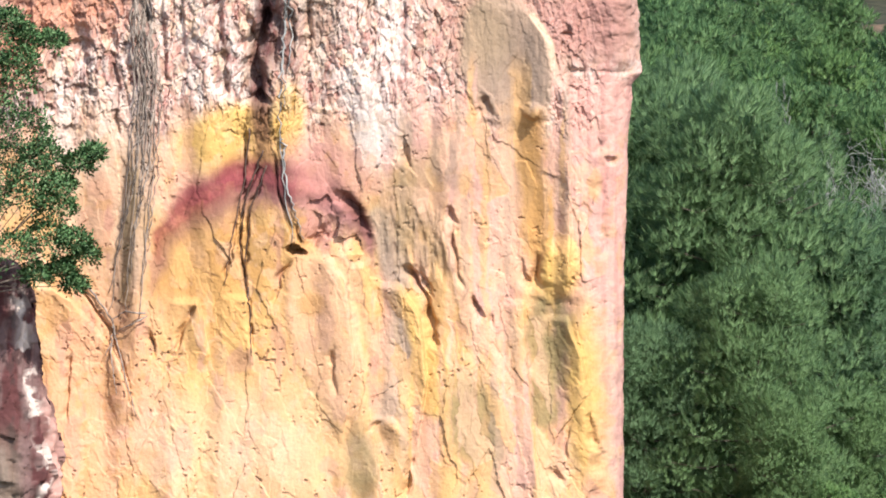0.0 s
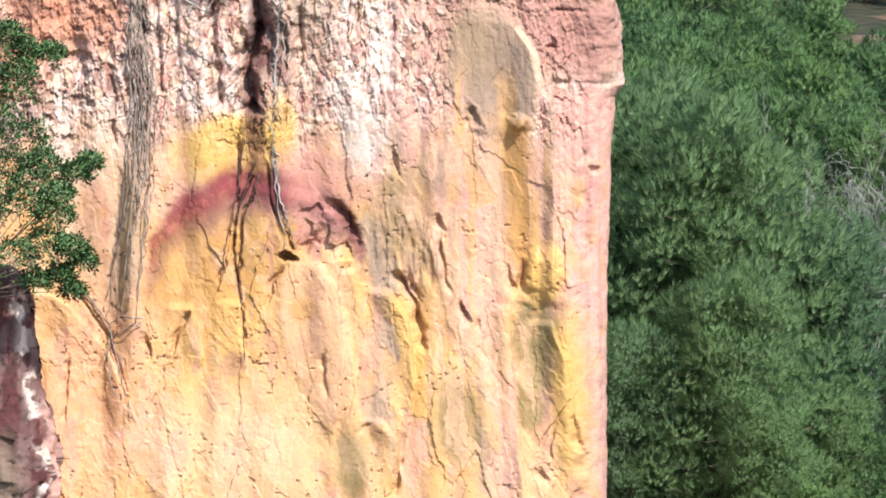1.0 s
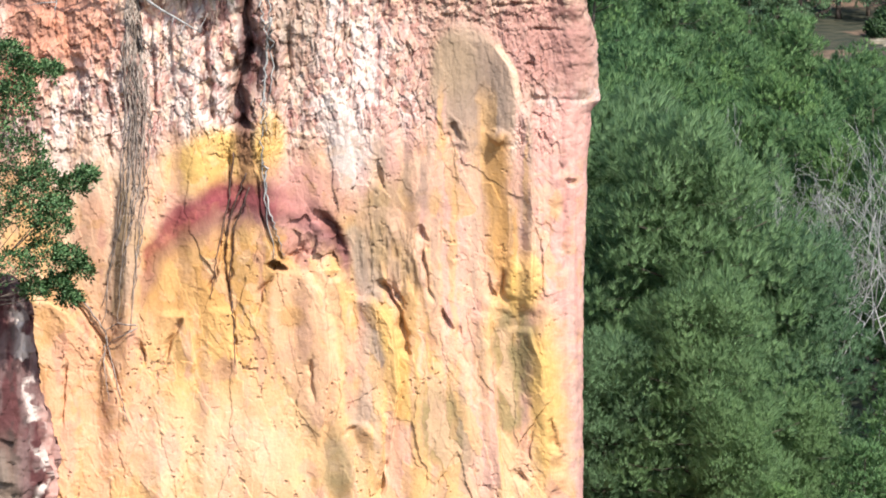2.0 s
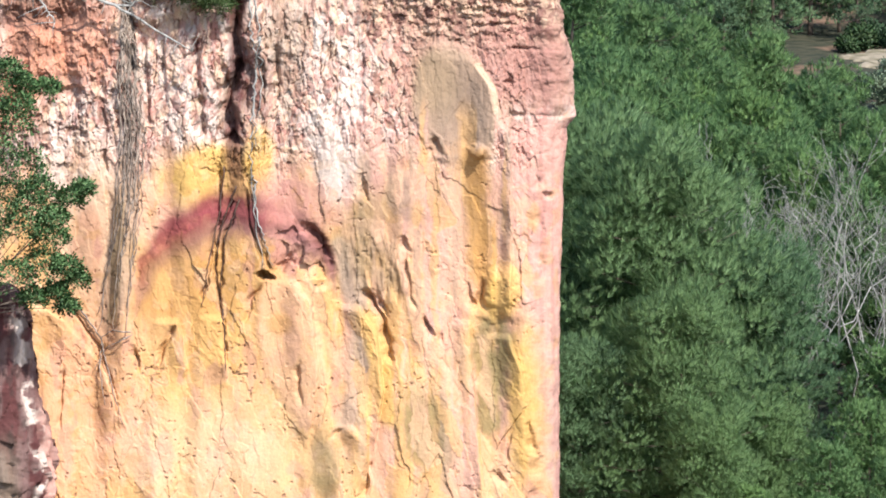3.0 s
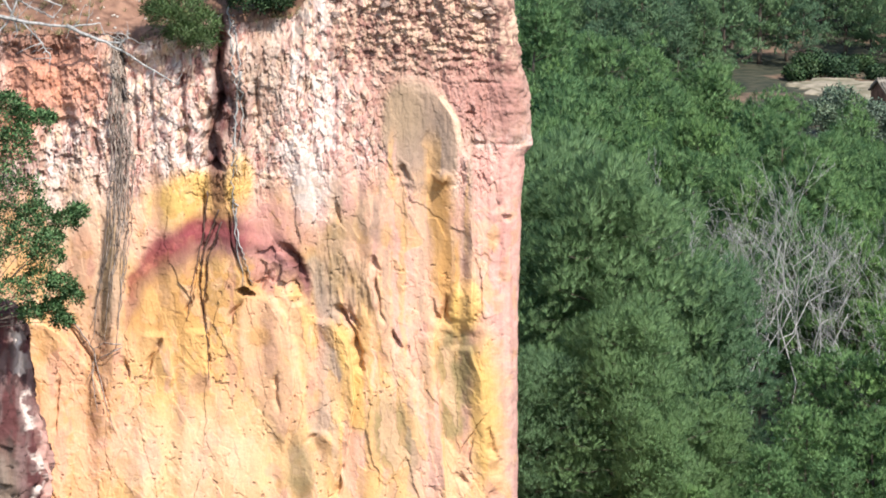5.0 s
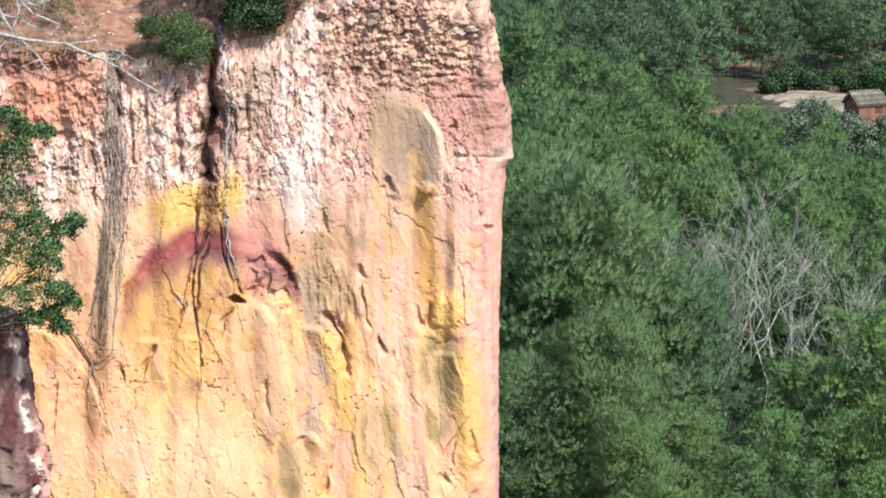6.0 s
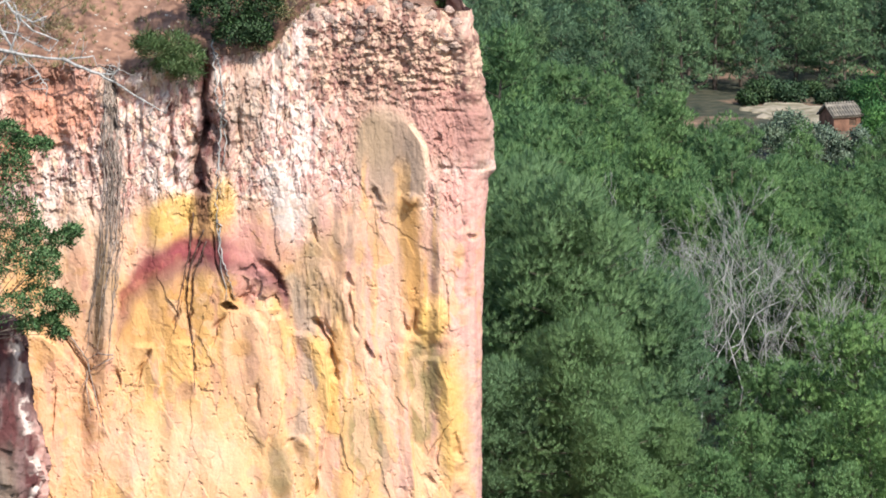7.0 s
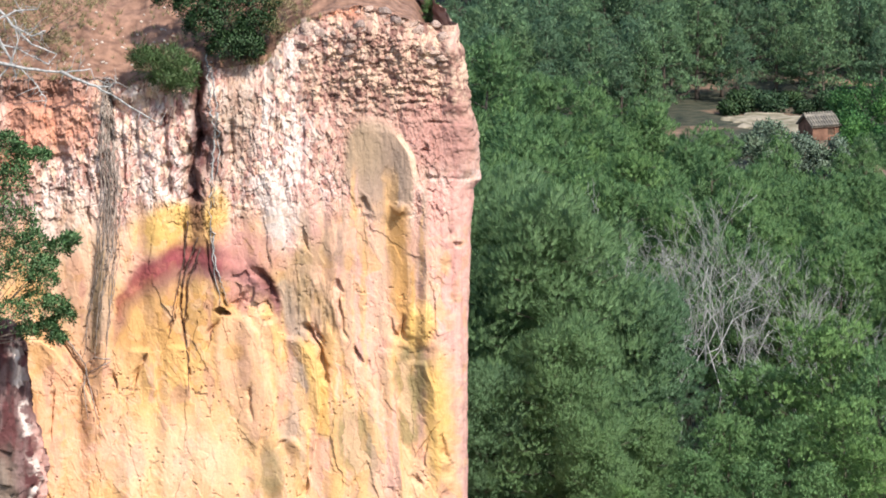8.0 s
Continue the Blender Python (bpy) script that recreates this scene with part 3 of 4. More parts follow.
    f.step([(12.85, 6.88), (13.48, 5.87), (13.70, 3.93), (13.38, 1.99)], 0.55, 0.97, 0.12)
    f.groove([(13.21, 7.44), (13.72, 6.59), (14.01, 5.62), (14.06, 4.85)], 0.12, 0.7)
    f.groove([(13.45, 7.44), (13.96, 6.47)], 0.12, 0.45)
    f.out += f.blob(13.58, 8.17, 1.21, 1.33, -0.4, 0.4) * 0.2 * fbm(u * 4, v * 1.2, 83, 4)
    f.tint(OLIVE_GREY, f.blob(13.45, 8.41, 0.87, 1.45, -0.45, 0.7) * 0.5)
    f.groove([(14.45, 9.38), (14.69, 8.65)], 0.12, 0.5)
    f.groove([(15.22, 6.64), (15.56, 5.87)], 0.10, 0.45)
    f.groove([(15.71, 6.06), (15.85, 5.50)], 0.07, 0.3)
    f.groove([(14.55, 8.78), (14.84, 6.84)], 0.07, 0.3)
    f.groove([(17.36, 7.93), (17.31, 6.84)], 0.12, 0.8)
    f.groove([(16.73, 7.81), (17.07, 6.84)], 0.12, 0.4)
    f.out += 0.4 * f.blob(17.99, 7.44, 0.53, 0.78, 0, 0.4)
    f.out += 0.1 * f.blob(17.89, 6.55, 0.78, 0.19, 0, 0.6)
    f.out -= 0.1 * f.blob(17.75, 4.90, 0.73, 1.21, -0.15, 0.25)
    f.groove([(17.36, 3.39), (17.50, 3.20)], 0.17, 0.4)
    f.step([(18.23, 5.87), (18.72, 4.41), (19.15, 2.47), (19.39, 0.53)], 0.4, 0.97, 0.1)
    f.groove([(18.96, 2.72), (19.20, 1.75), (19.30, 0.78)], 0.12, 0.5)
    f.groove([(17.82, 1.02), (18.13, 0.48)], 0.12, 0.5)
    f.groove([(18.35, 2.47), (18.23, 1.26)], 0.07, 0.3)
    f.step([(16.80, 6.35), (16.97, 3.93), (17.26, 0.53)], 0.25, 0.73, 0.08)
    f.step([(12.61, 2.67), (13.09, 1.99), (13.28, 0.53)], 0.45, 0.82, 0.1)
    f.groove([(11.93, 2.18), (12.36, 2.59)], 0.12, 0.4)
    f.groove([(13.21, 1.38), (13.16, 0.17)], 0.10, 0.4)
    f.groove([(19.68, 12.41), (19.54, 11.20), (19.47, 9.99), (19.42, 7.81)], 0.08, 0.5)
    f.out -= 0.7 * f.blob(19.68, 10.96, 0.15, 0.15, 0, 0.4)
    f.groove([(19.32, 11.56), (19.32, 10.96)], 0.07, 0.4)
    f.groove([(20.02, 5.75), (19.93, 5.26)], 0.10, 0.5)
    f.step([(18.23, 13.38), (18.35, 9.75), (18.23, 7.08)], 0.3, 0.44, 0.12)
    f.step([(16.73, 15.81), (17.70, 14.59), (18.08, 12.90)], 0.15, 1.45, 0.08)
    f.groove([(15.52, 13.09), (15.76, 12.36)], 0.17, 0.45)
    f.groove([(12.90, 11.81), (13.24, 10.72)], 0.12, 0.35)
    f.groove([(2.42, 7.08), (3.64, 5.38), (3.88, 4.65), (4.41, 2.84)], 0.06, 0.2)
    f.step([(1.45, 6.84), (2.30, 6.35), (3.88, 4.41), (4.48, 2.72)], 0.3, 1.45, 0.1)
    f.groove([(2.30, 4.65), (2.23, 2.47)], 0.07, 0.25)

    # thin cracks and slivers over the smooth lower wall
    flakes = facets(f.uw + 0.35 * f.vw + 0.3 * fbm(u, v, 141, 3), f.vw, 0.55, 1.7, 142)
    where = lower * ease(-0.05, 0.25, fbm(u * 0.7, v * 0.5, 143, 3))
    f.out += where * 0.03 * flakes[0]
    f.tint(PALE, where * ease(0.7, 0.76, flakes[2]) * 0.45)
    f.tint(GOLD, where * ease(0.3, 0.24, flakes[2]) * 0.5)
    f.tint(BROWN, where * np.exp(-(flakes[1] / 0.035) ** 2) * ease(0.05, 0.3, fbm(u * 1.6, v * 1.2, 144, 3)) * 0.5)

    # hollow under the soil's overhanging lip
    f.out -= 0.55 * np.exp(-((v - lip_height(u) + 0.95 + 0.25 * fbm(u * 1.2, v * 0, 155, 3)) / 0.4) ** 2) * ease(8.6, 7.6, u) * ease(-0.35, 0.1, fbm(u * 0.8, v * 0.3, 156, 3))

    # bedding cracks under the crest
    for y_at, low_u, high_u, w in ((13.72, 18.13, 20.9, 0.07), (14.9, 17.82, 20.6, 0.05), (16.1, 16.97, 20.6, 0.06), (17.0, 16.73, 20.4, 0.06)):
        wave = y_at + 0.12 * fbm(u * 0.9, v * 0 + y_at, 91, 3)
        f.out -= 0.22 * np.exp(-((v - wave) / w) ** 2) * ease(low_u, low_u + 0.5, u) * (1 - ease(high_u - 0.1, high_u, u)) * ease(-0.2, 0.1, fbm(u * 1.1, v * 0 + y_at, 92, 3))
    return f


def build_cliff():
    cols, wrap, rows = 860, 70, 820
    theta = np.linspace(0, math.pi / 2, 26)[1:]
    back = np.geomspace(0.06, 16, wrap - 25)
    w = np.concatenate([np.linspace(0, 0.27, 60, endpoint=False), np.linspace(0.27, 1, rows - 60)])[:, None]
    front = np.concatenate([np.linspace(0, 0.215, 40, endpoint=False), np.linspace(0.215, 1, cols - 40)])[None, :]
    r = 0.9
    u_ref = -6 + (20.0 - r + 6) * front
    top = lip_height(u_ref)
    v = -9 + (top + 9) * w
    edge = right_edge(v)
    u = u_ref + (edge - 20.0) * front ** 6
    y = np.zeros_like(u)
    nx, ny = np.zeros_like(u), -np.ones_like(u)
    # the outer end turns back into the hill
    v_end, e_end, u_end = v[:, -1:], edge[:, -1:], u[:, -1:]
    reach = np.concatenate([r * theta, r * math.pi / 2 + back])[None, :]
    x_w = np.concatenate([u_end + r * np.sin(theta)[None, :], u_end + r - 0.12 * back[None, :]], 1)
    y_w = np.concatenate([np.repeat(r * (1 - np.cos(theta))[None, :], rows, 0), np.repeat(r + back[None, :], rows, 0)], 1)
    nx_w = np.concatenate([np.sin(theta), np.ones(len(back))])[None, :] + 0 * v_end
    ny_w = np.concatenate([-np.cos(theta), np.zeros(len(back))])[None, :] + 0 * v_end
    fu = np.concatenate([u, u_end + reach * 0.9 + 0 * v_end], 1)
    fv = np.concatenate([v, v_end + 0 * x_w], 1)
    f = carve(fu, fv)
    x, yy = np.concatenate([u, x_w], 1), np.concatenate([y, y_w], 1)
    nx, ny = np.concatenate([nx, nx_w], 1), np.concatenate([ny, ny_w], 1)
    near_edge = ease(18.6, 19.6, fu)
    out = f.out * (1 - 0.75 * near_edge) + near_edge * 0.05 * fbm(fu * 3, fv * 2.2, 95, 4)
    out += near_edge * ease(13.4, 14.6, fv) * 0.16 * fbm(fv * 2.2, fu * 1.5, 96, 4)
    top_all = np.concatenate([top + 0 * v, top[:, -1:] + 0 * x_w], 1)
    rim = ease(1.1, 0.0, top_all - fv)
    yy = yy + rim * (0.9 - 0.6 * ease(9.0, 7.5, fu))
    co = np.stack([x + nx * out, yy + ny * out, 6 + fv * 1.0086 + rim * 0.12 * fbm(fu * 3, fv * 2, 97, 4)], -1)
    n_c = co.shape[1]
    i = (np.arange(rows - 1)[:, None] * n_c + np.arange(n_c - 1)[None, :]).ravel()
    me = array_mesh("rock_face", co.reshape(-1, 3), np.stack([i, i + 1, i + n_c + 1, i + n_c], 1), True)
    layer = me.color_attributes.new("pigment", "FLOAT_COLOR", "POINT")
    rgba = np.ones((co.shape[0] * n_c, 4), np.float32)
    rgba[:, :3] = f.pigment.reshape(-1, 3)
    layer.data.foreach_set("color", rgba.ravel())
    cliff = thing("cliff", pose(0, 0, 0), "sheer ochre cliff banded yellow, pink, white and maroon", "cliff", kind="structure")
    link_mesh("rock_face", me, ROCK, cliff, "eroded ochre rock face with flutes, clefts and stains")

    # soil slope on top of it
    rim_line = co[-1, :cols]
    k = np.linspace(0, 1, 90) ** 1.3 * 17
    ramp = np.interp(rim_line[:, 0], [-6, 8, 11, 14, 17, 20], [0.44, 0.44, 0.55, 0.25, -0.05, -0.1])
    gx = rim_line[None, :, 0] + 0 * k[:, None]
    calm = np.exp(-k / 0.35)[:, None]
    even = np.convolve(np.pad(rim_line[:, 1], 40, mode="edge"), np.ones(81) / 81, "valid")
    level = np.convolve(np.pad(rim_line[:, 2], 40, mode="edge"), np.ones(81) / 81, "valid")
    gy = rim_line[None, :, 1] * calm + even[None, :] * (1 - calm) - 0.08 + k[:, None]
    gz = rim_line[None, :, 2] * calm + level[None, :] * (1 - calm) - 0.03 + k[:, None] * ramp[None, :] * (1 - 0.02 * k[:, None]) + ease(0.1, 1, k)[:, None] * (0.22 * fbm(gx * 0.9, gy * 0.9, 98, 4) + 0.07 * fbm(gx * 4, gy * 4, 99, 3))
    gz = gz - 1.3 * ease(17.6, 19.0, gx) * ease(0.05, 0.8, k)[:, None]
    gz = np.where(k[:, None] > 16, 1.0, gz)
    n_c = cols
    i = (np.arange(len(k) - 1)[:, None] * n_c + np.arange(n_c - 1)[None, :]).ravel()
    me = array_mesh("soil_slope", np.stack([gx, gy, gz], -1).reshape(-1, 3), np.stack([i, i + 1, i + n_c + 1, i + n_c], 1), True)
    link_mesh("soil_slope", me, SOIL, cliff, "bare reddish soil slope on the clifftop")
    return cliff, co, (gx, gy, gz)


CLIFF, FACE, TOP = build_cliff()


def on_face(u, v, proud=0.04):
    """A place just in front of the rock face."""
    z = 6 + v * 1.0086
    d = (FACE[::2, ::2, 0] - u) ** 2 + (FACE[::2, ::2, 2] - z) ** 2 + 0.002 * FACE[::2, ::2, 1]
    k = int(np.argmin(d))
    y = FACE[::2, ::2, 1].ravel()[k]
    return (u, float(y) - proud, z)


def top_z(x, y):
    """Height of the clifftop's soil at a place."""
    gx, gy, gz = TOP
    j = int(np.argmin(np.abs(gx[0] - x)))
    return float(np.interp(y, gy[:, j], gz[:, j]))


# ---- the valley ----
def ground_z(x, y):
    """Height of the valley floor and of the wooded hill behind it."""
    x, y = np.asarray(x, float), np.asarray(y, float)
    z = 0.6 + 0.7 * fbm(x * 0.05, y * 0.05, 201, 3) * ease(170, 140, y) - 1.2 * ease(60, 165, y)
    z = z + np.clip(y - 192, 0, 130) * 0.12 * ease(192, 210, y)
    return z * ease(1500, 400, np.hypot(x, y))


def build_ground():
    xs = np.unique(np.concatenate([-np.geomspace(30, 3000, 30), np.linspace(-30, 110, 141), np.geomspace(111, 3000, 30)]))
    ys = np.unique(np.concatenate([-np.geomspace(60, 3000, 30), np.linspace(-60, 300, 241), np.geomspace(301, 3000, 30)]))
    gx, gy = np.meshgrid(xs, ys)
    gz = ground_z(gx, gy) + 0.12 * fbm(gx * 0.6, gy * 0.6, 203, 3)
    n_c = len(xs)
    i = (np.arange(len(ys) - 1)[:, None] * n_c + np.arange(n_c - 1)[None, :]).ravel()
    me = array_mesh("ground", np.stack([gx, gy, gz], -1).reshape(-1, 3), np.stack([i, i + 1, i + n_c + 1, i + n_c], 1), True)
    tagged(link_mesh("ground", me, FOREST_FLOOR), "valley floor of earth and needle litter under pines", "ground", kind="structure")


build_ground()


# ---- plants ----
def blades(rng, at, way, count, length, width, spread, leafy=False):
    """Tufts: at each place a spray of narrow blades about its way. Returns vertices and triangles."""
    n = len(at)
    at, way = np.repeat(at, count, 0), np.repeat(way, count, 0)
    d = way + rng.normal(0, spread, (n * count, 3))
    d /= np.linalg.norm(d, axis=1, keepdims=True) + 1e-9
    s = np.cross(d, rng.normal(0, 1, (n * count, 3)))
    s /= np.linalg.norm(s, axis=1, keepdims=True) + 1e-9
    ln = length * rng.uniform(0.6, 1.25, (n * count, 1))
    if leafy:
        root = at + d * ln * rng.uniform(0.0, 2.2, (n * count, 1))
        v = np.stack([root, root + d * ln * 0.5 + s * width, root + d * ln, root + d * ln * 0.5 - s * width], 1)
        i = np.arange(n * count)[:, None] * 4
        return v.reshape(-1, 3), np.concatenate([i + [[0, 1, 2]], i + [[0, 2, 3]]], 0)
    v = np.stack([at + s * width, at - s * width, at + d * ln], 1)
    return v.reshape(-1, 3), np.arange(n * count * 3).reshape(-1, 3)


def crown_mesh(v, t, d, spread_count, corners):
    """The crown's mesh; leaves take their shading from the clump that they sit on."""
    me = array_mesh("crown", v, t, True)
    nrm = np.repeat(d, spread_count * corners, 0)
    nrm = nrm / np.linalg.norm(nrm, axis=1, keepdims=True)
    me.normals_split_custom_set_from_vertices(nrm.tolist())
    return me


def clump_points(rng, centres, radii, each, flat=0.75):
    """Places on and in round clumps, mostly on their outside, with the way outward."""
    c, r = np.repeat(centres, each, 0), np.repeat(radii, each)[:, None]
    d = rng.normal(0, 1, (len(c), 3))
    d[:, 2] = np.abs(d[:, 2]) * 1.0 - 0.35
    d /= np.linalg.norm(d, axis=1, keepdims=True)
    p = c + d * r * rng.uniform(0.5, 1.0, (len(c), 1)) ** 0.5 * [1, 1, flat]
    return p, d + [0, 0, 0.35]


def pine(name, seed, height, radius, bare, limbs, each, count, length, width, mat, label, lobe, cone=False):
    """A pine: tapered trunk, limbs in loose whorls, needle tufts about the limbs' ends."""
    rng = np.random.default_rng(seed)
    tree = thing(name, pose(0, 0, 0), label, "tree")
    wood = bmesh.new()
    lean = rng.normal(0, 0.03, 2) * height
    axis = lambda f: np.array([lean[0] * f * f, lean[1] * f * f, height * f])
    tube(wood, [tuple(axis(q)) for q in np.linspace(0, 0.95, 9)], 0.022 * height, 0.01, 8)
    centres, radii = [], []
    for i in range(limbs):
        f = bare + (1 - bare) * ((i + rng.uniform(0, 1)) / limbs) ** 0.9
        g = (f - bare) / (1 - bare)
        reach = radius * (0.45 + 1.0 * g ** 0.6 * (1 - g) ** 0.55) * rng.uniform(0.65, 1.15) * (1 - 0.55 * g)
        if cone:
            reach = radius * (1.05 - g) ** 0.75 * rng.uniform(0.6, 1.15)
        a = i * 2.4 + rng.uniform(-0.5, 0.5)
        start = axis(f * 0.97)
        end = start + np.array([math.cos(a), math.sin(a), rng.uniform(0.05, 0.55)]) * reach
        tube(wood, wander(rng, start, end, 3, reach * 0.05), 0.006 * height * (1.15 - g), 0.012, 4)
        for s_ in (0.42, 0.72, 1.0) if lobe < 0.2 or height > 12 else (0.55, 1.0):
            if reach * s_ < 0.5 and s_ < 1:
                continue
            centres.append(start + (end - start) * s_ + rng.normal(0, 0.14 * radius * 0.4, 3))
            radii.append(radius * lobe * rng.uniform(0.75, 1.3))
    part("trunk", wood, BARK, tree, "dark rough bark")
    p, d = clump_points(rng, np.array(centres), np.array(radii), each)
    v, t = blades(rng, p, d + [0, 0, 0.5], count, length, width, 0.42)
    link_mesh("crown", crown_mesh(v, t, d + rng.normal(0, 0.15, d.shape), count, 3), mat, tree, "dense green needle crown")
    return tree


def leafy_bush(name, seed, foot, clumps, each, count, length, width, mat, label, category="bush", stem=(), flat=0.85, spread=0.8, wood=BARK, group=""):
    """A bush or crown from clumps (x, y, z, radius), carried by branches from its foot or from the top of its stem."""
    rng = np.random.default_rng(seed)
    foot = np.array(foot, float)
    bush = thing(name, pose(*foot), label, category, group)
    bm = bmesh.new()
    fork = np.zeros(3)
    if stem:
        pts = [tuple(np.array(q) - foot) for q in stem]
        tube(bm, [(0, 0, 0)] + pts, 0.16, 0.07, 8)
        fork = np.array(pts[-1])
    cl = np.array(clumps, float).reshape(-1, 4)
    cl[:, :3] -= foot
    for q in cl:
        tube(bm, wander(rng, fork, q[:3], 3, 0.08), 0.03, 0.007, 4)
    tagged(part("branch_spray", bm, wood, bush, "thin woody branches"), kind="stuff")
    p, d = clump_points(rng, cl[:, :3], cl[:, 3], each, flat)
    v, t = blades(rng, p, d, count, length, width, spread, leafy=True)
    link_mesh("crown", crown_mesh(v, t, d + rng.normal(0, 0.2, d.shape), count, 4), mat, bush, "small leaves in uneven clumps")
    return bush


def bare_tree(name, seed, height, label, mat=GREY_WOOD, spread=0.5, depth=4, thick=0.004):
    rng = np.random.default_rng(seed)
    tree = thing(name, pose(0, 0, 0), label, "tree")
    trunk, twigs = bmesh.new(), bmesh.new()

    def grow(a, way, ln, r, level):
        b = a + way * ln
        tube(trunk if level < 2 else twigs, wander(rng, a, b, 4, ln * 0.055), r, r * 0.55, 6 if level < 2 else 3)
        if level == depth:
            return
        for _ in range((7, 3, 3, 2)[level]):
            f = rng.uniform(0.62 if level == 0 else 0.4, 1.0)
            w = way + rng.normal(0, spread, 3) + np.array([0, 0, 0.25])
            grow(a + (b - a) * f, w / np.linalg.norm(w), ln * rng.uniform(0.42, 0.7), max(r * 0.5, 0.0065), level + 1)

    grow(np.zeros(3), np.array([0.02, 0.0, 1.0]), height * 0.6, height * thick, 0)
    part("trunk", trunk, mat, tree, "pale leafless trunk and limbs")
    tagged(part("twig_spray", twigs, mat, tree, "fine bare grey twigs"), kind="stuff")
    return tree


def plant(ob, x, y, z, turn=0.0, size=1.0, tall=1.0):
    """A copy of a plant, standing with its foot at a place."""
    c = copy_thing(ob, pose(x, y, z, 0, 0, turn))
    c.scale = (size, size, size * tall)
    return c


def settle(ob, x, y, z, turn=0.0, size=1.0, tall=1.0):
    ob.matrix_world = pose(x, y, z, 0, 0, turn)
    ob.scale = (size, size, size * tall)
    return ob


rng = np.random.default_rng(7)
NEAR_LABEL = "tall Mediterranean pine with a dense soft green crown"
MID_LABEL = "rounded green pine in a thick valley wood"
FAR_LABEL = "dark green pine on the far wooded slope"
near_kinds = [pine("pine_tree", 11 + k, 13.0, 5.0, 0.10, 64, 70, 18, 0.34, 0.011, PINE, NEAR_LABEL, 0.22) for k in range(2)]
mid_kinds = [pine("pine_tree", 31 + k, 11.0, 3.0, 0.30, 30, 46, 14, 0.28, 0.016, VALLEY_PINE, MID_LABEL, 0.19, k % 2 == 0) for k in range(4)]
low_kinds = [pine("pine_tree", 41 + k, 9.0, 3.4, 0.05, 40, 46, 14, 0.26, 0.017, YOUNG_PINE, "young bright green pine with branches to the ground", 0.2) for k in range(2)]
far_kinds = [pine("pine_tree", 51 + k, 8.5, 2.9, 0.12, 36, 34, 10, 0.27, 0.026, HAZED_PINE, FAR_LABEL, 0.2, True) for k in range(3)]


def wood_stand(kinds, places, base_height, group):
    for i, (x, y, z_top) in enumerate(places):
        z = float(ground_z(x, y)) - 0.1
        ob = kinds[i % len(kinds)]
        s_ = (z_top - z) / base_height
        put = settle if i < len(kinds) else plant
        tagged(put(ob, x, y, z, rng.uniform(0, 360), s_ * rng.uniform(0.92, 1.08), 1.0), group=group)


# tops of the big pines beside the cliff
wood_stand(near_kinds, [
    (23.5, 24.0, 14.5), (27.3, 27.0, 11.9), (21.1, 30.0, 14.9), (24.6, 15.0, 10.6), (27.8, 17.0, 7.3), (21.0, 16.0, 9.5), (25.8, 11.0, 7.4),
], 13.0, "pines beside the cliff")
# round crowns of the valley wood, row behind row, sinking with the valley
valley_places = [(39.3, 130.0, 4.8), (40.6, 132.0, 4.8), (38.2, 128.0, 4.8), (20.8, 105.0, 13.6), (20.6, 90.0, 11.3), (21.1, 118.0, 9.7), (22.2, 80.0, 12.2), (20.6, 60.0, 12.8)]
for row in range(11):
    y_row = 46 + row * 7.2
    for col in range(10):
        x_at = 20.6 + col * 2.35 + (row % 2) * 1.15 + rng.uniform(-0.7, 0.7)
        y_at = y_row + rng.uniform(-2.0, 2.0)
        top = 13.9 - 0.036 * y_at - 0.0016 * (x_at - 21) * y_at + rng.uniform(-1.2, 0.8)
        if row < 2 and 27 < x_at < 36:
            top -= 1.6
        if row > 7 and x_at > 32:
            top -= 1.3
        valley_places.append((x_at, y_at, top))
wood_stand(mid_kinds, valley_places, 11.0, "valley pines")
wood_stand(low_kinds, [
    (36.2, 20.0, 10.1), (34.2, 22.0, 8.7), (32.6, 24.0, 7.9), (38.1, 18.0, 9.2), (31.4, 16.0, 6.9), (34.2, 15.0, 7.3), (36.6, 13.0, 8.2), (29.9, 12.0, 6.3), (32.6, 10.0, 5.8), (35.3, 9.0, 6.2), (37.8, 10.0, 6.8), (27.0, 9.0, 5.5), (29.6, 8.0, 5.1),
], 9.0, "young pines in front")
# pines on the hilltop behind the rim
for x, y, z_top in ((16.3, 11.0, 26.8), (17.5, 12.0, 26.4), (18.5, 11.0, 26.2)):
    foot_z = top_z(x, y) - 0.15
    tagged(plant(low_kinds[0], x, y, foot_z, x * 40, max(1.3, z_top - foot_z) / 9.0), "small bright green pine behind the cliff rim", group="pines behind the rim")
far_places = []
for row in range(13):
    for col in range(13):
        x_at = 19.5 + col * 2.0 + rng.uniform(-0.8, 0.8) + (row % 2) * 1.0
        y_at = 176 + row * 4.2 + rng.uniform(-1.8, 1.8)
        if x_at > 30.5 and y_at < 187:
            continue
        far_places.append((x_at, y_at, float(ground_z(x_at, y_at)) + rng.uniform(3.6, 5.8)))
wood_stand(far_kinds, far_places, 8.5, "pines of the far slope")

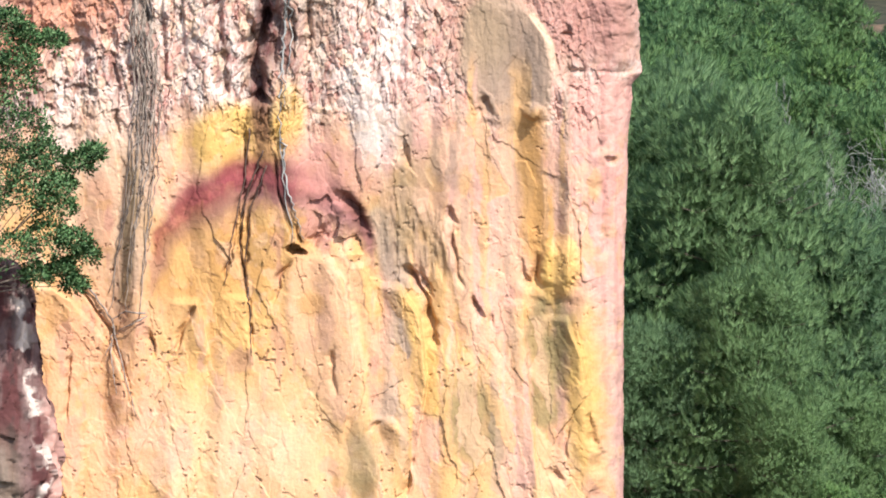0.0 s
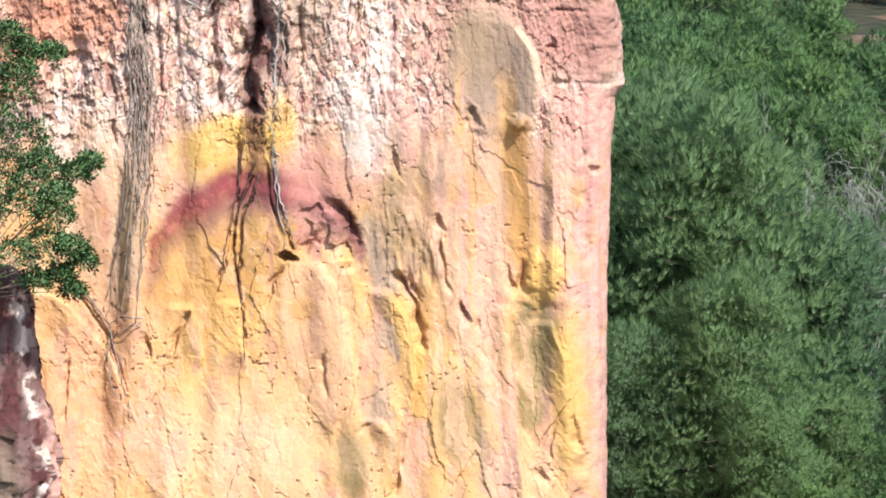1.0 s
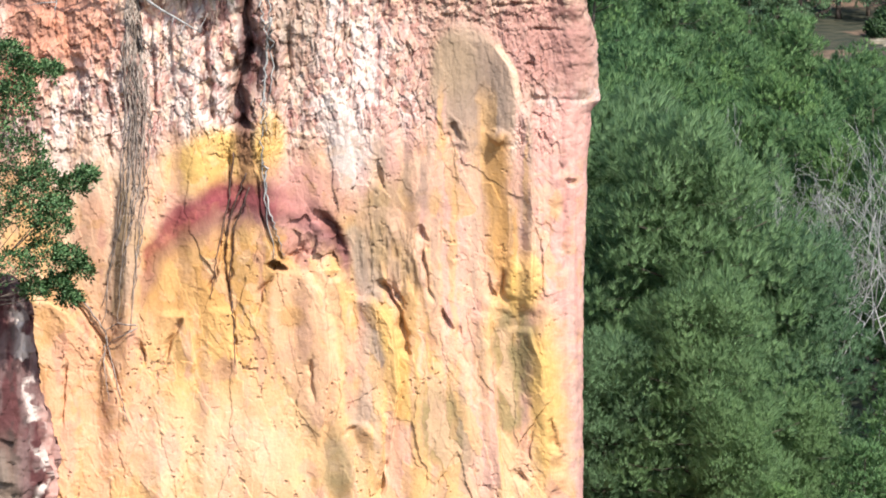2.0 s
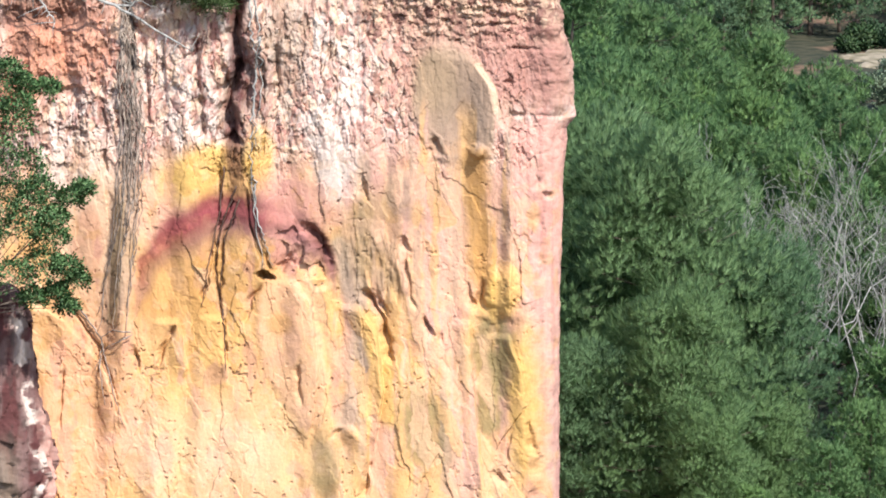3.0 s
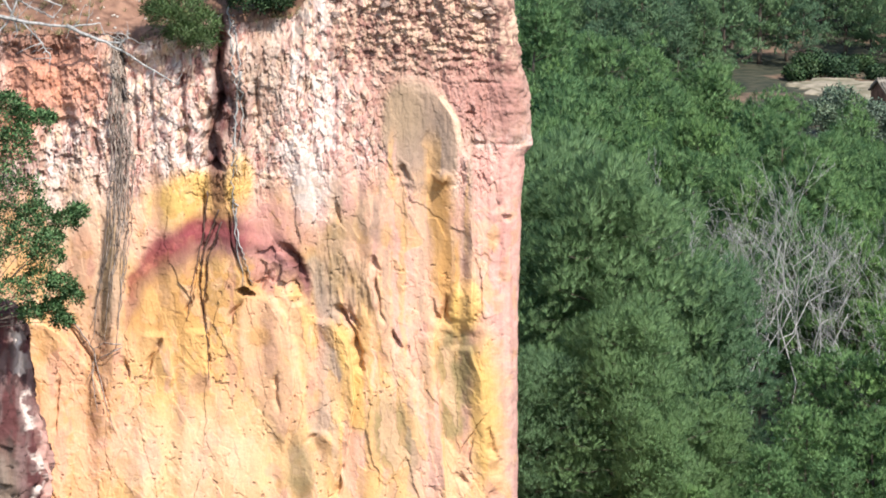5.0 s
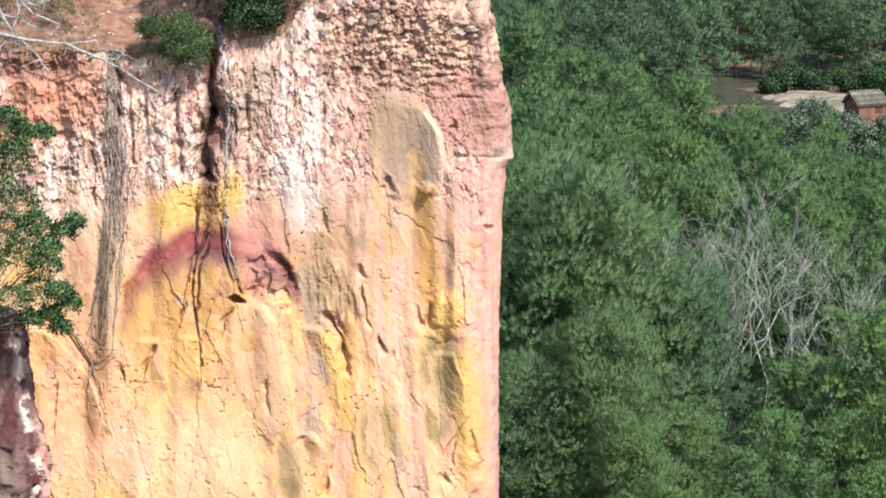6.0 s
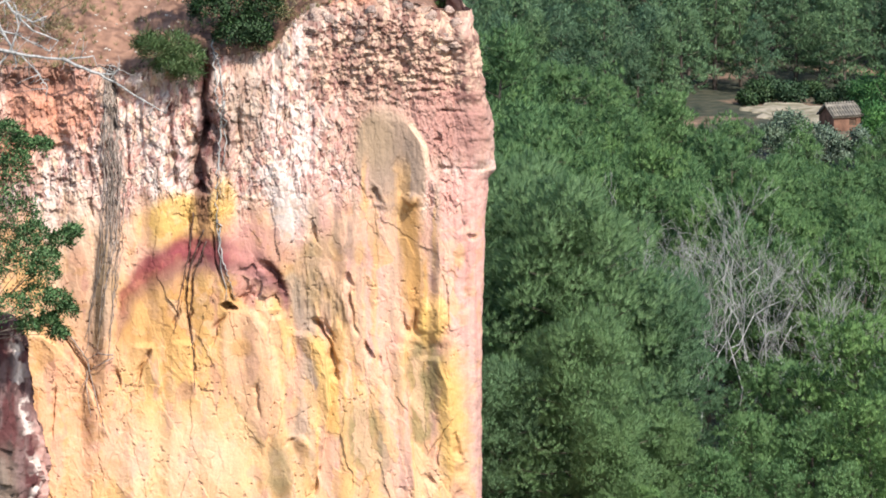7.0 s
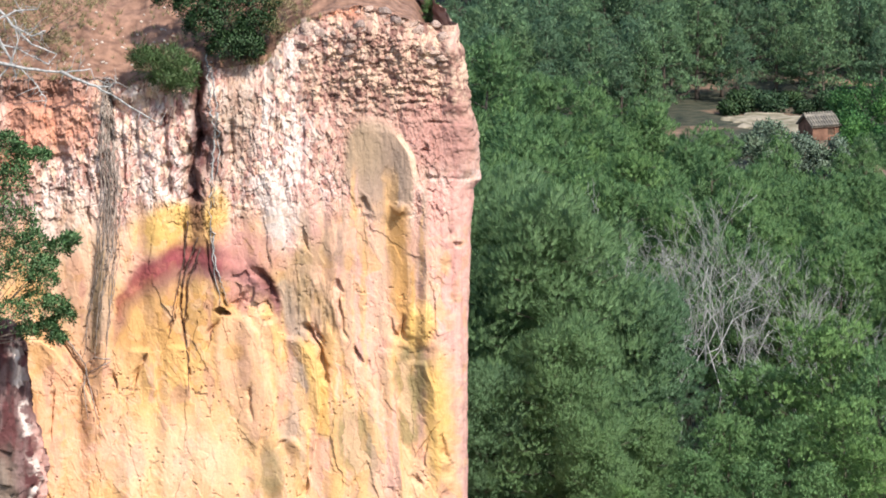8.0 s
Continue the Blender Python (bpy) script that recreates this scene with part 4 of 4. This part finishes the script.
# bare, bleached trees in the clearing
bare_kinds = [bare_tree("dead_tree", 71 + k, 9.0, "leafless grey tree with bleached branching twigs") for k in range(3)]
for i, (x, y, z_top) in enumerate([(28.6, 40.0, 11.5), (29.7, 44.0, 11.5), (30.7, 38.0, 13.0), (32.2, 42.0, 11.5), (34.7, 36.0, 10.8), (35.8, 34.0, 10.1), (27.5, 45.0, 11.2), (34.4, 33.0, 9.2), (38.0, 27.0, 9.6), (33.2, 45.0, 10.1), (28.9, 34.0, 10.1), (23.4, 28.0, 13.8), (25.5, 32.0, 13.3)]):
    z = float(ground_z(x, y)) - 0.1
    s_ = (z_top - z) / 9.4
    ob = settle(bare_kinds[i], x, y, z, 40 * i, s_) if i < 3 else plant(bare_kinds[i % 3], x, y, z, 77 * i, s_)
    tagged(ob, group="dead trees")


# ---- plants and roots on the cliff ----
leafy_bush("holm_oak", 301, (-1.5, -6.0, 0.5), [
    0.46, -5.40, 20.13, 0.80, 0.86, -5.60, 18.47, 1.00, 1.21, -5.60, 16.79, 0.95, 2.00, -5.00, 16.71, 0.50, 2.60, -4.80, 17.41, 0.40, 1.66, -5.40, 15.07, 0.70,
    2.47, -5.00, 14.90, 0.50, 2.86, -4.80, 14.51, 0.30, 2.52, -4.80, 13.54, 0.25, 0.60, -5.80, 14.65, 0.80, 0.41, -5.40, 22.05, 0.45, 0.97, -5.00, 21.53, 0.35,
    1.79, -4.80, 21.38, 0.35, 0.40, -6.00, 16.60, 1.10, -0.18, -6.00, 19.00, 1.20, -0.63, -6.00, 21.40, 1.10, -0.92, -6.00, 16.12, 1.20, 1.89, -5.20, 16.01, 0.60,
    0.74, -5.60, 17.51, 1.00, 1.27, -5.20, 13.84, 0.40, 2.10, -5.00, 14.05, 0.35, 0.75, -5.40, 20.85, 0.50, 3.08, -4.80, 17.77, 0.25, 1.43, -5.20, 17.70, 0.60,
], 130, 9, 0.12, 0.036, OAK, "holm oak with dark glossy leaves overhanging the cliff", "tree",
    stem=[(-1.8, -6.0, 7), (-1.5, -6.0, 13.4)], spread=0.9)
leafy_bush("broom_bush", 302, (7.13, 0.00, 23.82), [
    6.55, -0.30, 24.69, 0.55, 7.26, -0.20, 24.92, 0.55, 7.86, -0.30, 24.45, 0.5, 6.18, -0.10, 25.03, 0.35, 7.15, -0.50, 24.11, 0.55, 7.82, -0.40, 23.86, 0.4,
], 260, 10, 0.17, 0.014, BROOM, "green broom bush hanging over the cliff rim", spread=0.6)
leafy_bush("clifftop_shrub", 303, (10.22, 1.20, 25.52), [
    9.25, 1.50, 26.58, 1.2, 10.46, 1.60, 26.81, 1.3, 10.35, 0.90, 25.54, 0.8, 11.06, 1.40, 26.23, 0.8, 8.39, 2.00, 27.02, 0.9, 7.29, 2.40, 27.35, 0.7, 9.71, 2.50, 27.95, 1.3, 11.17, 2.00, 27.38, 0.9,
    9.75, 0.80, 25.31, 0.8, 8.78, 1.00, 26.26, 0.8, 10.71, 0.80, 25.31, 0.6,
], 330, 9, 0.10, 0.032, DARK_OAK, "dark evergreen oak shrub on the clifftop", spread=0.9)
leafy_bush("grey_shrub", 304, (12.14, 1.60, 26.21), [
    12.02, 1.60, 26.81, 0.7, 12.62, 1.80, 27.16, 0.6, 11.67, 1.30, 26.11, 0.5,
], 110, 9, 0.12, 0.014, DRY, "grey-green dry shrub on the clifftop", spread=0.7)
leafy_bush("thorny_shrub", 305, (1.96, 2.20, 25.79), [
    1.49, 2.20, 26.40, 0.9, 2.56, 2.40, 26.50, 0.8, 0.77, 2.00, 25.81, 0.7, 2.47, 1.80, 25.46, 0.5, 0.50, 2.60, 26.97, 0.9, 3.87, 3.00, 27.06, 0.6,
], 140, 8, 0.13, 0.012, DRY, "thin greyish shrub on the bare soil slope", spread=0.8)


def grass_patch():
    """Dry grass scattered over the clifftop soil."""
    rng = np.random.default_rng(88)
    pts = []
    for _ in range(900):
        x, y = rng.uniform(-3, 14), rng.uniform(0.3, 9)
        if fbm(np.array([x * 0.7]), np.array([y * 0.9]), 420, 3)[0] > -0.05 - 0.25 * (x < 4):
            pts.append((x, y, top_z(x, y)))
    at = np.array(pts)
    v, t = blades(rng, at, np.tile([0.0, 0.0, 1.0], (len(at), 1)), 14, 0.3, 0.012, 0.5)
    tagged(link_mesh("dry_grass", array_mesh("dry_grass", v, t), DRY), "thin dry grass tufts on the red soil", "grass", kind="stuff")


grass_patch()


def hugging(name, pts, r0, r1, mat, label, proud=0.05, category="root", steps=10, group="", jitter=0.02, seed=1):
    """A root or dead stem that follows the rock."""
    rng = np.random.default_rng(seed)
    us, vs = [q[0] for q in pts], [q[1] for q in pts]
    k = np.linspace(0, len(pts) - 1, steps * (len(pts) - 1) + 1)
    line = [on_face(float(np.interp(q, range(len(us)), us)) + rng.normal(0, jitter), float(np.interp(q, range(len(vs)), vs)), proud) for q in k]
    ys = np.array([q[1] for q in line])
    ys = np.minimum(ys, np.convolve(np.pad(ys, 2, mode="edge"), np.ones(5) / 5, "valid"))
    line = [(q[0], float(y_), q[2]) for q, y_ in zip(line, ys)]
    bm = bmesh.new()
    tube(bm, line, r0, r1, 6)
    return tagged(part(name, bm, mat), label, category, group)


for k in range(15):
    off = (k - 7) * 0.05
    sway = 0.07 * math.sin(k * 2.3)
    hugging("hanging_root", [(4.56 + off * 0.4, 17.6 - 0.25 * (k % 4)), (4.62 + off + sway, 15.2), (4.78 + off * 1.2 - sway, 13.2), (4.62 + off * 1.3 + sway, 10.4), (4.2 + off * 1.9 - sway, 5.9 + 0.7 * (k % 5))],
            0.024 if k % 3 else 0.04, 0.012, ROOT, "weathered grey root strand hanging down the rock", group="root bundle", jitter=0.045, seed=k, proud=0.03 + 0.02 * (k % 3))
for k, pts in enumerate((
    [(8.05, 11.88), (7.90, 10.23), (7.47, 8.29), (7.27, 6.88)],
    [(8.48, 11.20), (7.85, 9.38), (7.73, 8.29), (8.00, 6.59)],
    [(8.63, 10.72), (8.05, 9.26), (7.90, 7.08)],
    [(8.00, 6.84), (8.07, 5.87), (8.12, 4.65)],
)):
    hugging("dark_root", pts, 0.03, 0.014, DARK_ROOT, "thin dark root running down a crack", group="dark roots", seed=20 + k)
for k, pts in enumerate((
    [(8.78, 18.91), (9.16, 17.75), (9.31, 16.41), (9.21, 15.32)],
    [(9.21, 15.32), (9.02, 13.38), (9.07, 11.20), (9.45, 8.29)],
    [(9.31, 16.53), (9.41, 15.08), (9.31, 13.62)],
    [(8.9, 18.6), (9.0, 16.9), (9.25, 15.6), (9.1, 14.2), (9.2, 12.6)],
    [(9.1, 11.6), (9.2, 10.4), (9.5, 9.3), (9.75, 8.4)],
)):
    hugging("pale_root", pts, 0.038, 0.014, DEAD, "pale bare root hanging from the rim", 0.07, group="pale roots", seed=30 + k, jitter=0.05)
hugging("dry_branch", [(2.86, 6.84), (3.64, 5.75), (3.88, 4.65), (4.41, 2.76)], 0.04, 0.015, ROOT, "dry grey branch caught on the rock", 0.12, "branch", group="dry branches", seed=40)
hugging("dry_branch", [(4.73, 6.06), (4.07, 6.11), (3.59, 5.75)], 0.035, 0.015, ROOT, "dry grey branch caught on the rock", 0.25, "branch", group="dry branches", seed=41)
hugging("dry_branch", [(3.68, 5.62), (3.59, 4.65), (3.78, 3.44)], 0.03, 0.012, ROOT, "dry grey branch caught on the rock", 0.15, "branch", group="dry branches", seed=42)
hugging("dry_branch", [(4.75, 5.96), (3.88, 5.50), (3.39, 4.65)], 0.025, 0.01, ROOT, "dry grey branch caught on the rock", 0.2, "branch", group="dry branches", seed=43)


def dead_bough():
    """Bleached boughs of a fallen tree lying over the rim."""
    rng = np.random.default_rng(61)
    bough = thing("fallen_dead_tree", pose(0.38, 0.60, 25.93), "bleached dead tree lying over the cliff rim", "tree")
    foot = np.array(bough.matrix_world.translation)
    lines = [
        [(-1.25, -0.20, 25.16), (1.16, -0.40, 24.63), (2.84, -0.50, 24.47), (3.91, -0.40, 24.63)],
        [(2.60, -0.50, 24.54), (3.80, -0.60, 24.00), (5.12, -0.80, 23.37), (6.92, -0.90, 22.27)],
        [(-0.80, 0.60, 27.86), (0.53, 0.30, 26.44), (1.37, 0.20, 25.61), (2.45, 0.10, 25.21)],
        [(-0.08, 0.30, 25.96), (0.46, 0.10, 25.01), (0.71, -0.10, 24.31)],
        [(-0.55, 0.30, 26.44), (0.65, 0.30, 27.04), (1.61, 0.30, 27.11)],
        [(3.80, -0.60, 24.00), (4.76, -0.60, 23.88), (5.00, -0.60, 24.12)],
        [(0.65, 0.30, 26.39), (1.37, 0.20, 25.97), (1.97, 0.20, 26.21)],
        [(-0.29, -0.30, 23.85), (0.43, -0.20, 24.80), (0.78, 0.10, 25.74), (0.65, 0.30, 26.68)],
        [(-0.32, 0.30, 25.72), (0.89, 0.10, 25.38), (2.11, -0.20, 24.80)],
        [(0.92, -0.40, 24.63), (1.65, -0.60, 23.88), (2.01, -0.70, 23.29)],
    ]
    for k, pts in enumerate(lines):
        bm = bmesh.new()
        pts = [np.array(q) - foot for q in pts]
        line = []
        for a, b in zip(pts, pts[1:]):
            line += wander(rng, a, b, 4, 0.025)[:-1]
        line.append(tuple(pts[-1]))
        tube(bm, line, 0.085 - 0.006 * k, 0.025, 7)
        for q in range(14):
            a = np.array(line[int(rng.integers(2, len(line)))])
            tube(bm, wander(rng, a, a + rng.normal(0, 0.42, 3) * [1, 0.5, 1], 3, 0.04), 0.02, 0.006, 4)
        part("bough", bm, DEAD, bough)


dead_bough()


def rock_pillar():
    """Buttress standing before the cliff; the oak's shade on it is put into its dark pigment."""
    a = np.linspace(0, 2 * math.pi, 260)[None, :]
    v = np.linspace(-7, 8.15, 360)[:, None]
    reach = np.interp(v, [-7, 0, 2.0, 3.4, 4.9, 6.4, 7.6, 8.0, 8.15], [3.1, 2.45, 2.5, 2.25, 1.85, 1.75, 1.5, 1.1, 0.1])
    wob = 1 + 0.10 * fbm(np.cos(a) * 2 + 5, v * 0.8 + np.sin(a) * 2, 401, 5) + 0.10 * facets(a * 2.4 + 0 * v, v + 0 * a, 0.4, 0.9, 402)[0] + 0.05 * fbm(a * 6, v * 3 + 0 * a, 406, 4)
    x = -0.6 + reach * np.cos(a) * wob
    y = -2.4 + reach * 0.7 * np.sin(a) * wob
    z = 6 + v * 1.0086 + 0 * a
    n_c = x.shape[1]
    i = (np.arange(x.shape[0] - 1)[:, None] * n_c + np.arange(n_c - 1)[None, :]).ravel()
    me = array_mesh("rock_pillar", np.stack([x, y, z], -1).reshape(-1, 3), np.stack([i, i + 1, i + n_c + 1, i + n_c], 1), True)
    uu, vv = x, v + 0 * a
    c = np.zeros(x.shape + (3,)) + ochre(138, 108, 104)
    def tint(colour, m):
        nonlocal c
        c = c + (colour - c) * np.clip(m, 0, 1)[..., None]
    edge = -0.6 + reach * wob
    # plum and near-black patches deepen the painted shade
    tint(PLUM, ease(-0.15, 0.2, fbm(uu * 2.2, vv * 0.7, 403, 5)) * 0.9)
    tint(ochre(84, 62, 60), ease(0.1, 0.3, fbm(uu * 4.0, vv * 1.6, 407, 5)) * 0.8)
    tint(ochre(150, 132, 116), ease(3.4, 1.0, vv + fbm(uu, vv, 404, 3)) * ease(1.0, 0.5, uu) * 0.8)
    tint(WHITE, np.exp(-((edge - uu - 0.4) / 0.2) ** 2) * ease(0.0, 0.2, fbm(uu * 3, vv * 2.4, 405, 5) + 0.1) * ease(7.6, 7.0, vv))
    tint(PINK, np.exp(-((edge - uu - 0.12) / 0.12) ** 2) * 0.8 * ease(4.5, 2.5, vv))
    layer = me.color_attributes.new("pigment", "FLOAT_COLOR", "POINT")
    rgba = np.ones((x.size, 4), np.float32)
    rgba[:, :3] = c.reshape(-1, 3)
    layer.data.foreach_set("color", rgba.ravel())
    tagged(link_mesh("rock_pillar", me, ROCK), "rock buttress streaked with white, the oak's shade painted in as dark plum-grey", "rock")


rock_pillar()


# ---- the far terrace ----
def blob_mesh(name, seed, rough=0.3, cuts=2):
    bm = bmesh.new()
    bmesh.ops.create_icosphere(bm, subdivisions=cuts, radius=1)
    rng = np.random.default_rng(seed)
    planes = rng.normal(0, 1, (9, 3))
    planes /= np.linalg.norm(planes, axis=1, keepdims=True)
    for q in bm.verts:
        p = np.array(q.co)
        cut = (planes @ p).max()
        p = p * min(1.0, (1 - rough) / max(cut, 0.01) * 1.05) if cut > 1 - rough else p
        q.co = p * (1 + rng.normal(0, 0.03))
    me = bpy.data.meshes.new(name)
    bm.to_mesh(me)
    bm.free()
    return me


def stone_hut(x, y, z, wide, deep, wall, roof):
    """Small hut: four walls with a window opening, and a tiled ridge roof."""
    hut = thing("field_hut", pose(x, y, z, 0, 0, 28), "small reddish stone field hut with a tiled roof", "hut")

    def box(bm, x0, x1, y0, y1, z0, z1):
        vs = [bm.verts.new((a, b, c)) for a in (x0, x1) for b in (y0, y1) for c in (z0, z1)]
        for q in ((0, 1, 3, 2), (4, 6, 7, 5), (0, 4, 5, 1), (2, 3, 7, 6), (0, 2, 6, 4), (1, 5, 7, 3)):
            bm.faces.new([vs[k] for k in q])

    w, d, t = wide / 2, deep / 2, 0.14
    front = bmesh.new()
    for q in ((-w, 0.1, 0, wall), (0.1, 0.5, 0, wall * 0.4), (0.1, 0.5, wall * 0.85, wall), (0.5, w, 0, wall)):
        box(front, q[0], q[1], -d, -d + t, q[2], q[3])
    part("wall", front, HUT_WALL, hut, smooth=False)
    for name_, a in (("wall", (-w, w, d - t, d)),):
        bm = bmesh.new()
        box(bm, *a, 0, wall)
        part(name_, bm, HUT_WALL, hut, smooth=False)
    for s_ in (-1, 1):
        bm = bmesh.new()
        x0, x1 = sorted((s_ * w, s_ * (w - t)))
        pts = [(-d + t, 0), (d - t, 0), (d - t, wall), (0, wall + roof - 0.05), (-d + t, wall)]
        a = [bm.verts.new((x0, *q)) for q in pts]
        b = [bm.verts.new((x1, *q)) for q in pts]
        bm.faces.new(a)
        bm.faces.new(b[::-1])
        for k in range(5):
            bm.faces.new((a[k], b[k], b[(k + 1) % 5], a[(k + 1) % 5]))
        part("gable", bm, HUT_WALL, hut, smooth=False)
    bm = bmesh.new()
    box(bm, 0.1, 0.5, -d + 0.05, -d + 0.09, wall * 0.4, wall * 0.85)
    part("shutter", bm, HUT_WOOD, hut, "dark wooden shutter", smooth=False)
    tile = bpy.data.meshes.new("roof_tile")
    bm = bmesh.new()
    tube(bm, [(0, -0.2, 0), (0, 0.2, 0.02)], 0.075, 0.06, 8)
    bm.to_mesh(tile)
    bm.free()
    tile.materials.append(HUT_ROOF)
    run = math.hypot(d + 0.1, roof)
    tilt = math.degrees(math.atan2(roof, d + 0.1))
    for s_ in (-1, 1):
        deck = bmesh.new()
        box(deck, -w - 0.1, w + 0.1, -run / 2, run / 2, -0.03, 0.03)
        base = part("roof", deck, HUT_ROOF, hut, "weathered pale roof tiles", smooth=False)
        base.matrix_local = pose(0, s_ * (d + 0.1) / 2, wall + roof / 2, -s_ * tilt, 0, 0)
        for i in range(int(wide / 0.15) + 1):
            for j in range(int(run / 0.36)):
                t_ = new("roof_tile", tile)
                t_.parent = base
                t_.matrix_local = pose(-w + i * 0.15, -run / 2 + 0.2 + j * 0.36, 0.06, 0, 0, 180 if s_ > 0 else 0)


hx, hy = 37.8, 174.5
stone_hut(hx, hy, float(ground_z(hx, hy)) - 0.05, 1.5, 1.5, 0.72, 0.55)


def field():
    xs, ys = np.linspace(31.5, 40.5, 90), np.linspace(173.0, 187.0, 90)
    gx, gy = np.meshgrid(xs, ys)
    gz = ground_z(gx, gy) + 0.12 * fbm(gx * 0.6, gy * 0.6, 203, 3) + 0.10 + 0.05 * fbm(gx * 2, gy * 2, 410, 3)
    rim = np.hypot((gx - 36.0) / 3.2, (gy - 180.5) / 4.6) + 0.35 * fbm(gx * 0.9, gy * 0.5, 411, 4)
    gz = gz - 0.5 * ease(0.75, 1.0, rim)
    n_c = len(xs)
    i = (np.arange(len(ys) - 1)[:, None] * n_c + np.arange(n_c - 1)[None, :]).ravel()
    me = array_mesh("dry_field", np.stack([gx, gy, gz], -1).reshape(-1, 3), np.stack([i, i + 1, i + n_c + 1, i + n_c], 1), True)
    tagged(link_mesh("dry_field", me, FIELD), "pale dry field on the terrace beside the hut", "field", kind="structure")


field()


def round_bush(seed, x, y, r, mat, label, name="bush", category="bush", lift=1.0, group=""):
    z = float(ground_z(x, y))
    g = np.random.default_rng(seed)
    cl = []
    for _ in range(9):
        a, e = g.uniform(0, 6.28), g.uniform(0.2, 1.0)
        cl += [x + math.cos(a) * r * 0.6, y + math.sin(a) * r * 0.6, z + r * lift * e, r * g.uniform(0.35, 0.55)]
    leafy_bush(name, seed, (x, y, z - 0.05), cl, 60, 9, 0.12, 0.034, mat, label, category, spread=0.9, group=group)


for k, (x, y, r) in enumerate(((34.1, 185.0, 0.9), (35.5, 184.5, 0.85), (33.3, 184.0, 0.5), (38.6, 184.5, 0.9), (37.3, 184.5, 0.4), (34.9, 187.0, 0.7), (36.6, 187.5, 0.5))):
    round_bush(320 + k, x, y, r * 0.8, BUSH, "dark round bush beside the terrace field", group="terrace bushes")
for k, (x, y, r) in enumerate(((40.5, 178.0, 1.5), (42.0, 177.0, 1.4), (39.5, 175.0, 0.8), (39.3, 181.0, 0.9), (43.4, 176.0, 1.5), (39.8, 168.0, 1.1), (41.2, 166.0, 1.2))):
    round_bush(330 + k, x, y, r, THICKET, "bright leafy broadleaf tree beside the hut", "broadleaf_tree", "tree", 1.3, "trees by the hut")
for k, (x, y, r) in enumerate(((34.5, 158.0, 1.00), (35.6, 160.0, 1.10), (36.8, 160.0, 0.80), (37.8, 160.0, 0.85), (38.7, 160.0, 0.70), (39.7, 161.0, 0.60), (35.2, 164.0, 0.90))):
    round_bush(340 + k, x, y, r, OLIVE, "silvery grey-green olive tree in the terrace grove", "olive_tree", "tree", 1.9 + 0.3 * (k % 3), "olive trees")
for k, (x, y, r) in enumerate(((29.7, 31.0, 1.30), (30.8, 30.0, 1.30), (31.9, 29.0, 1.30), (30.2, 26.0, 1.20), (28.9, 33.0, 1.20), (31.7, 36.0, 1.20), (33.2, 34.0, 1.30), (34.9, 33.0, 1.30), (36.4, 30.0, 1.30), (29.3, 24.0, 1.10), (28.2, 36.0, 1.20))):
    round_bush(360 + k, x, y, r, THICKET, "bright green deciduous thicket in the clearing", lift=1.5 + 0.4 * (k % 3), group="thickets")


# ---- loose stones ----
stone_kinds = [blob_mesh("stone", 500 + k) for k in range(4)]
for me in stone_kinds:
    me.materials.append(RUBBLE)
rng = np.random.default_rng(77)
for k in range(60):
    # broken blocks bedded in the crest
    u = rng.uniform(12.4, 19.6)
    v = float(lip_height(u)) - abs(rng.normal(0, 1)) * 0.9 - 0.05
    p = on_face(u, v, -0.08)
    ob = new("boulder", stone_kinds[k % 4])
    s_ = rng.uniform(0.08, 0.3)
    ob.matrix_world = pose(*p, rng.uniform(-30, 30), rng.uniform(-20, 20), rng.uniform(0, 360)) @ Matrix.Diagonal((s_ * 1.3, s_, s_ * rng.uniform(0.5, 0.9), 1))
    ob.parent = CLIFF
pebble_kinds = [blob_mesh("pebble", 520 + k, cuts=1) for k in range(3)]
for me in pebble_kinds:
    me.materials.append(STONE)
for k in range(90):
    x, y = rng.uniform(2, 9.5), rng.uniform(0.8, 6)
    ob = tagged(new("pebble", pebble_kinds[k % 3]), "pale loose stone on the red soil slope", "stone", "loose stones")
    s_ = rng.uniform(0.03, 0.09)
    ob.matrix_world = pose(x, y, top_z(x, y) + s_ * 0.3, 0, 0, rng.uniform(0, 360)) @ Matrix.Diagonal((s_ * 1.2, s_, s_ * 0.7, 1))
